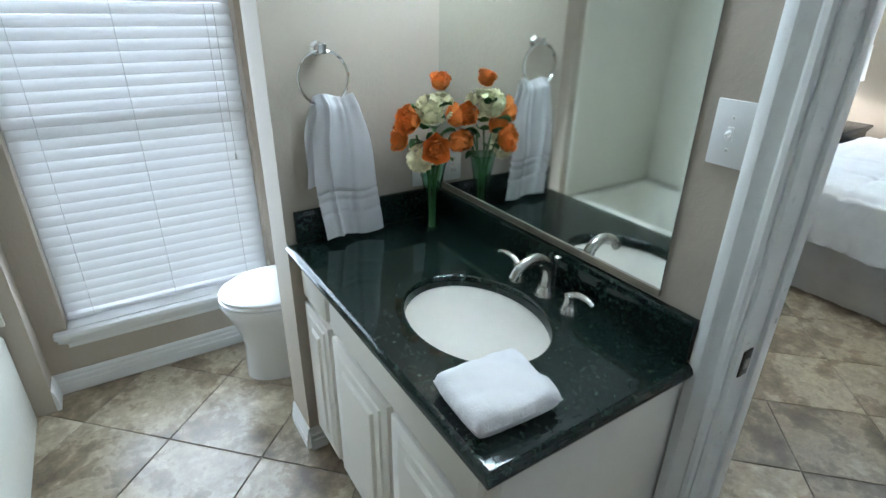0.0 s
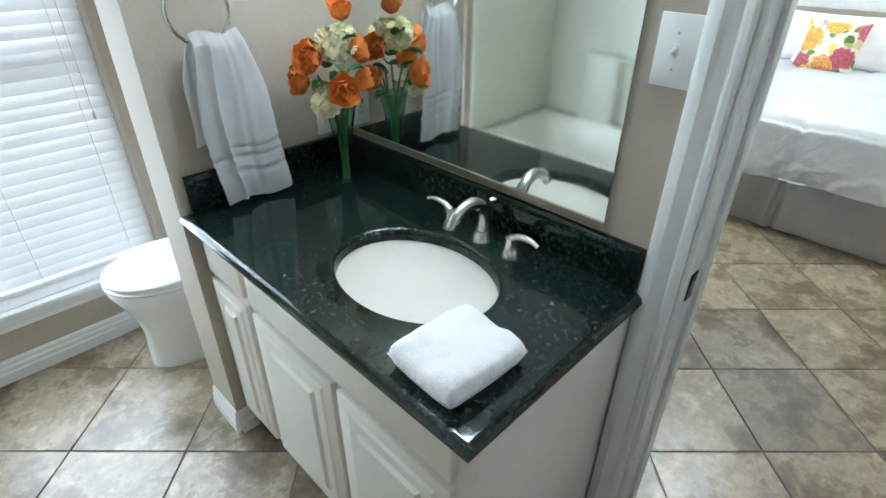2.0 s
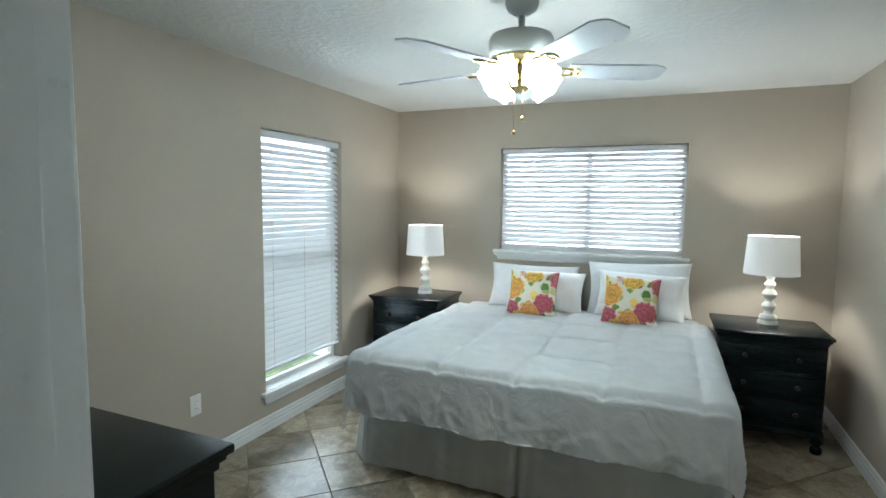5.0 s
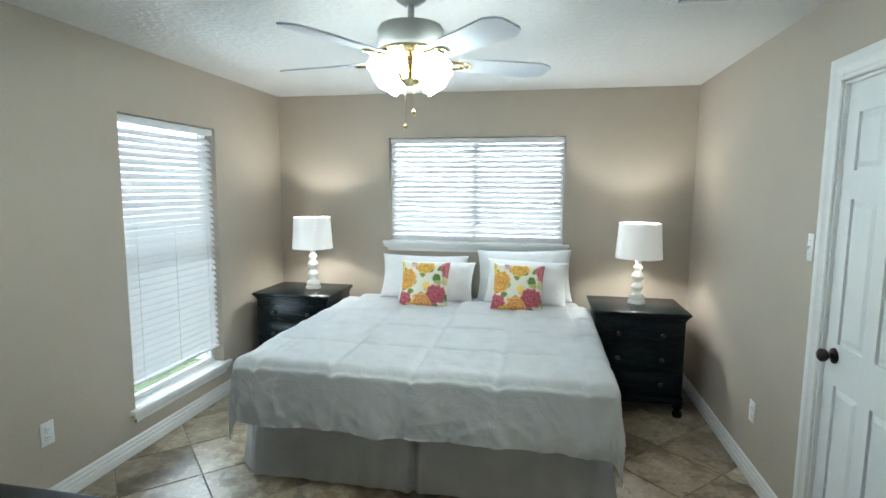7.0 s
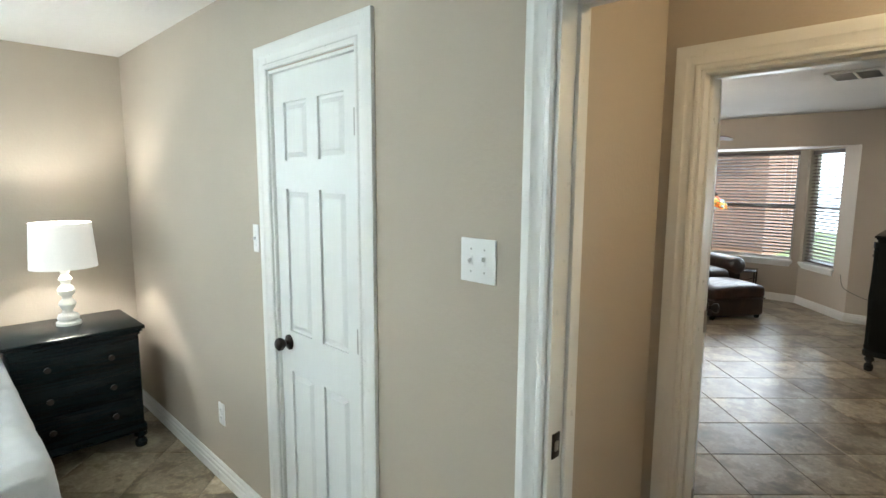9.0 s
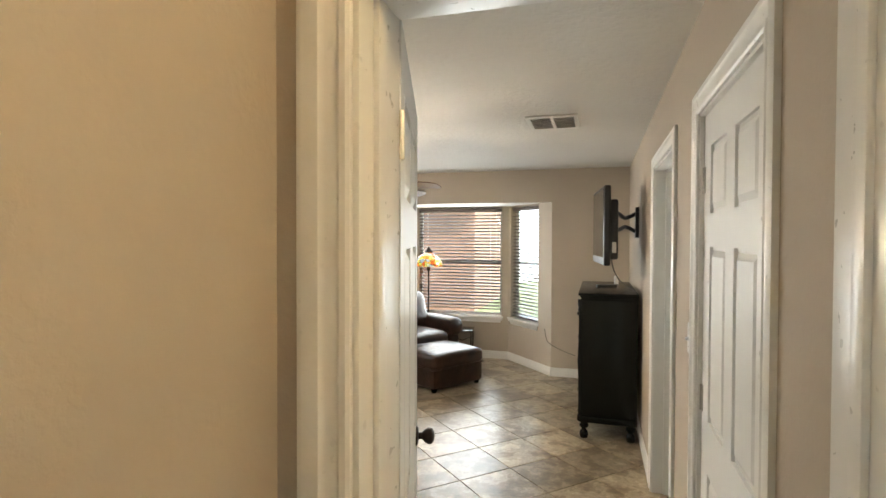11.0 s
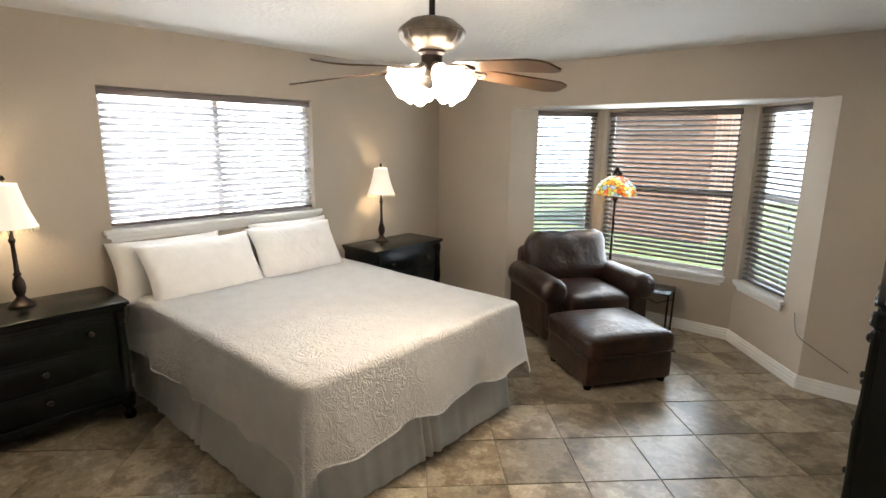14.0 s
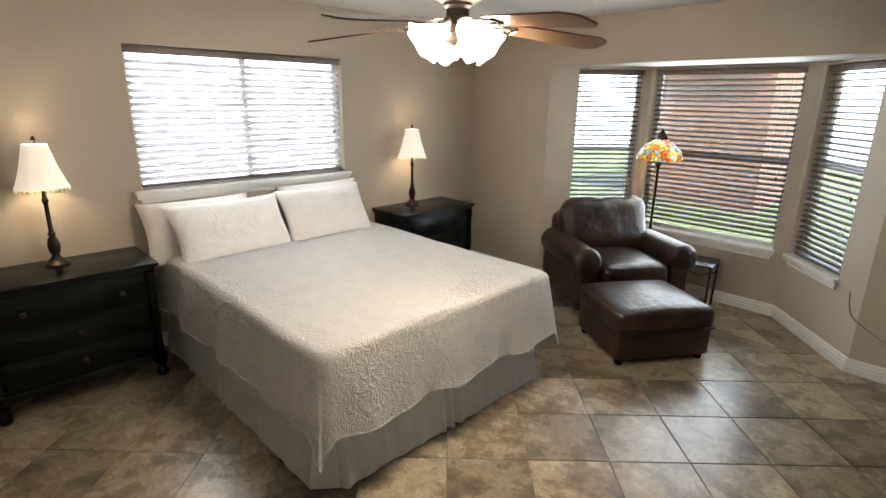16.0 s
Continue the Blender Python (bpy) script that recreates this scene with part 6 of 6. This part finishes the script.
tv_dir = math.degrees(math.atan2(-5.66 + 4.90, 2.11 - 2.03))
tm = pose(2.07, -5.28, 1.675, 0, 0, tv_dir + 180)
tv = thing("television", tm, "black flat television on a wall arm, turned off", "television")
part("bezel", box(-0.385, 0.385, -0.005, 0.045, -0.295, 0.30, 0.012, 3), BLACK_PLASTIC, tv)
part("screen", box(-0.355, 0.355, -0.008, -0.004, -0.235, 0.275, 0.001, 1), SCREEN, tv, "dark glossy screen")
part("rear_housing", box(-0.34, 0.34, 0.044, 0.105, -0.25, 0.20, 0.015, 2), BLACK_PLASTIC, tv)
part("connector_panel", box(0.28, 0.342, 0.06, 0.09, -0.20, -0.12, 0.002), PLATE, tv)
arm = thing("tv_wall_mount", pose(1.74, -5.66, 1.72), "black articulated television wall mount", "wall mount")
part("wall_plate", box(0.001, 0.03, -0.06, 0.06, -0.13, 0.13, 0.004), BLACK_PLASTIC, arm)
for z in (-0.075, 0.075):
    part("arm_link", tube(smooth_path([(0.03, 0, z), (0.07, 0.03, z * 0.7), (0.12, 0.10, z * 0.5), (0.16, 0.22, z * 0.8), (0.20, 0.33, z)], 5), 0.017, 8), BLACK_PLASTIC, arm)
part("arm_plate", box(0.195, 0.225, 0.24, 0.46, -0.10, 0.10, 0.004), BLACK_PLASTIC, arm)
for z in (-0.14, 0.13):
    part("rail", box(0.20, 0.225, 0.16, 0.54, z - 0.02, z + 0.02, 0.004), BLACK_PLASTIC, arm)
cab = tube(smooth_path([(1.985, -5.10, 1.45), (1.95, -5.14, 1.32), (1.86, -5.4, 1.20), (1.80, -5.65, 1.160)], 6), 0.003, 6)
tube(smooth_path([(1.985, -5.08, 1.46), (1.94, -5.10, 1.30), (1.88, -5.3, 1.22), (1.795, -5.5, 1.160)], 6), 0.003, 6, cab)
solid("cable", cab, CABLE, "thin cables hanging from the television", "cable")
solid("cable", tube(smooth_path([(2.66, -7.04, 0.53), (2.64, -7.0, 0.44), (2.60, -6.96, 0.38), (2.45, -6.85, 0.33), (2.30, -6.62, 0.33)], 6), 0.004, 6), CABLE, "dark cord from the bay stool to the dresser", "cable")

rem = thing("remote_control", pose(2.0, -5.70, 1.155, 0, 0, 25), "black remote control lying on the dresser", "remote control")
part("case", box(-0.09, 0.09, -0.024, 0.024, 0, 0.022, 0.006), BLACK_PLASTIC, rem)
for i in range(6):
    for j in range(3):
        part("button", lathe([(0.004, 0), (0.004, 0.002), (0, 0.0022)], 8), SLOT, rem, m=pose(-0.06 + i * 0.022, -0.013 + j * 0.013, 0.0222))
cup = thing("plug_adapter", pose(1.905, -6.05, 1.155), "small white cylinder standing on the dresser", "adapter")
part("body", lathe([(0.018, 0), (0.019, 0.004), (0.019, 0.075), (0.015, 0.08), (0, 0.081)], 18), PLATE, cup)
part("foot", lathe([(0.022, 0), (0.022, 0.006), (0, 0.0065)], 18), HINGE, cup)

# Warm point lamp of the added hall fixture.
bulb("unseen_hall_bulb", (1.35, -1.16, H - 0.16), 15, WARM, 0.05)
for y in (1.35, 1.55, 1.75):
    bulb("vanity_bulb", (1.29, y, 2.03), 5.2, (0.80, 0.95, 1.0), 0.04)

# ---- outside ----
# Pale ground added on the east side to make those windows look white.
PALE_GROUND = plain("pale_ground", (0.52, 0.50, 0.46), 0.85, vary=0.15, scale=2, bumps=0.3, world_space=True)
structure("pavement", box(6.3, 40, -11, 20, -0.30, -0.285), PALE_GROUND, "made-up pale ground that brightens the east windows", category="pavement")
structure("ground", box(-60, 70, -70, 60, -0.35, -0.30), GRASS, "green lawn", category="ground")


def brick_house(x, y, w, d, h):
    t = thing("neighbour_house", pose(x, y, -0.3), "brown brick house across the lawn", "house")
    part("wall", box(0, w, -d, 0, 0, h), BRICK, t)
    bm = bmesh.new()
    pts = [(-0.4, 0.4, h), (w + 0.4, 0.4, h), (w + 0.4, -d - 0.4, h), (-0.4, -d - 0.4, h), (0.8, -d / 2, h + 2.0), (w - 0.8, -d / 2, h + 2.0)]
    v = [bm.verts.new(p) for p in pts]
    for f in ((0, 1, 5, 4), (1, 2, 5), (2, 3, 4, 5), (3, 0, 4), (3, 2, 1, 0)):
        bm.faces.new([v[i] for i in f])
    part("roof", bm, BARK, t)
    return t


brick_house(5.1, -14.0, 2.4, 5.0, 3.4)


def tree_at(x, y, h, seed):
    rnd = random.Random(seed)
    t = thing("tree", pose(x, y, -0.3), "leafy green yard tree", "tree", "yard trees")
    tr = tube([(0, 0, 0), (0.05, 0.03, h * 0.3), (0, 0.1, h * 0.6)], [0.16, 0.12, 0.05], 10)
    for i in range(7):
        a = i * 0.9
        tube([(0, 0.05, h * 0.3 + i * 0.12), (0.6 * math.cos(a), 0.6 * math.sin(a), h * 0.5 + i * 0.1), (1.2 * math.cos(a), 1.2 * math.sin(a), h * 0.65 + i * 0.15)], [0.06, 0.04, 0.015], 7, tr)
    part("trunk", tr, BARK, t)
    verts, faces = [], []
    for i in range(5200):
        d = Vector((rnd.gauss(0, 1), rnd.gauss(0, 1), rnd.gauss(0, 0.8)))
        d = d.normalized() * (rnd.random() ** 0.4)
        c = Vector((d.x * h * 0.36, d.y * h * 0.36, h * 0.66 + d.z * h * 0.32)) * (1 + 0.15 * noise.noise(d * 3))
        a, b = Vector((rnd.gauss(0, 1), rnd.gauss(0, 1), rnd.gauss(0, 1))).normalized() * 0.10, Vector((rnd.gauss(0, 1), rnd.gauss(0, 1), rnd.gauss(0, 1))).normalized() * 0.06
        n = len(verts)
        verts += [c - a, c + b, c + a, c - b]
        faces.append((n, n + 1, n + 2, n + 3))
    me = bpy.data.meshes.new("crown")
    me.from_pydata(verts, [], faces)
    me.materials.append(FOLIAGE)
    cr = new("crown", me)
    cr.parent = t
    return t


tree_at(-9, -19.0, 6.0, 1)
tree_at(14.5, -18.0, 6.5, 2)
# Glowing sheets added outside to brighten the blinds and the gaps between slats.
GLOW_NEAR = glow_sheet("glowing_backdrop", (0.88, 0.95, 1.0), 1.6)
GLOW_SOUTH = glow_sheet("glowing_backdrop_south", (0.72, 0.86, 1.0), 1.0)
structure("backdrop", box(9.0, 9.1, -7.2, 5.0, -0.3, 5.5), GLOW_NEAR, "glowing sheet that stands in for bright sky outside", category="backdrop")
structure("backdrop", box(-2.0, 8.9, 5.6, 5.7, -0.3, 5.5), GLOW_NEAR, "glowing sheet that stands in for bright sky outside", category="backdrop")
structure("backdrop", box(-30, 40, -24.1, -24, -0.3, 14), GLOW_SOUTH, "glowing sheet that stands in for bright sky behind the lawn", category="backdrop")

# ---- tiled floors ----
PITCH, U0, V0 = 0.401, 2.345, -1.795
R2 = math.sqrt(0.5)


def clip(poly, region):
    """The part of a convex polygon inside a convex region given counter-clockwise."""
    for (ax, ay), (bx, by) in zip(region, region[1:] + region[:1]):
        def inside(p):
            return (bx - ax) * (p[1] - ay) - (by - ay) * (p[0] - ax)
        out = []
        for p, q in zip(poly, poly[1:] + poly[:1]):
            s, t = inside(p), inside(q)
            if s >= 0:
                out.append(p)
            if s * t < 0:
                k = s / (s - t)
                out.append((p[0] + (q[0] - p[0]) * k, p[1] + (q[1] - p[1]) * k))
        poly = out
        if len(poly) < 3:
            return []
    return poly


def tile_mesh(points):
    bm = bmesh.new()
    n = len(points)
    cx, cy = sum(p[0] for p in points) / n, sum(p[1] for p in points) / n
    low = [bm.verts.new((x, y, -0.008)) for x, y in points]
    mid = [bm.verts.new((x, y, -0.0015)) for x, y in points]
    top = []
    for x, y in points:
        d = math.hypot(cx - x, cy - y) or 1
        top.append(bm.verts.new((x + (cx - x) / d * 0.003, y + (cy - y) / d * 0.003, 0)))
    for a, b in ((low, mid), (mid, top)):
        for i in range(n):
            j = (i + 1) % n
            bm.faces.new((a[i], a[j], b[j], b[i]))
    bm.faces.new(top)
    return mesh("tile", bm, TILE)


g = 0.0025
FULL = tile_mesh([(0, -(PITCH - 2 * g) * R2), ((PITCH - 2 * g) * R2, 0), (0, (PITCH - 2 * g) * R2), (-(PITCH - 2 * g) * R2, 0)])


def floor(name, region, label):
    bm = slab(region, -0.10, -0.004)
    top = structure(name, bm, GROUT, label, category="floor")
    us = [(x + y) * R2 for x, y in region]
    vs = [(y - x) * R2 for x, y in region]
    for i in range(math.floor((min(us) - U0) / PITCH), math.ceil((max(us) - U0) / PITCH)):
        for j in range(math.floor((min(vs) - V0) / PITCH), math.ceil((max(vs) - V0) / PITCH)):
            u, v = U0 + (i + 0.5) * PITCH, V0 + (j + 0.5) * PITCH
            cx, cy = (u - v) * R2, (u + v) * R2
            h = (PITCH - 2 * g) * R2
            quad = [(cx, cy - h), (cx + h, cy), (cx, cy + h), (cx - h, cy)]
            cut = clip(quad, region)
            if not cut:
                continue
            area = abs(sum(a[0] * b[1] - b[0] * a[1] for a, b in zip(cut, cut[1:] + cut[:1]))) / 2
            if area < 0.0008:
                continue
            if area > 0.999 * 2 * h * h:
                o = new("tile", FULL)
                o.location = (cx, cy, 0)
            else:
                o = new("tile", tile_mesh([(x - cx, y - cy) for x, y in cut]))
                o.location = (cx, cy, 0)
            o.parent = top
    return top


floor("floor_bath", [(-0.93, -0.5), (1.469, -0.5), (1.469, 2.95), (-0.93, 2.95)], "diagonally laid slate-look tile floor")
floor("floor_bedroom", [(1.469, -0.655), (5.80, -0.655), (5.80, 2.95), (1.469, 2.95)], "diagonally laid beige slate-look tile floor")
floor("floor_hall", [(0.5, -1.673), (2.62, -1.673), (2.62, -0.655), (0.5, -0.655)], "diagonally laid slate-look tile floor")
floor("floor_second_bedroom", [(1.70, -7.05), (6.05, -7.05), (6.05, -1.673), (1.70, -1.673)], "diagonally laid brown slate-look tile floor")
floor("floor_bay", [(2.62, -7.05), (3.20, -7.72), (4.47, -7.72), (5.05, -7.05)], "diagonally laid brown slate-look tile floor")
floor("floor_ensuite", [(0.25, -5.45), (1.70, -5.45), (1.70, -2.9), (0.25, -2.9)], "diagonally laid slate-look tile floor")
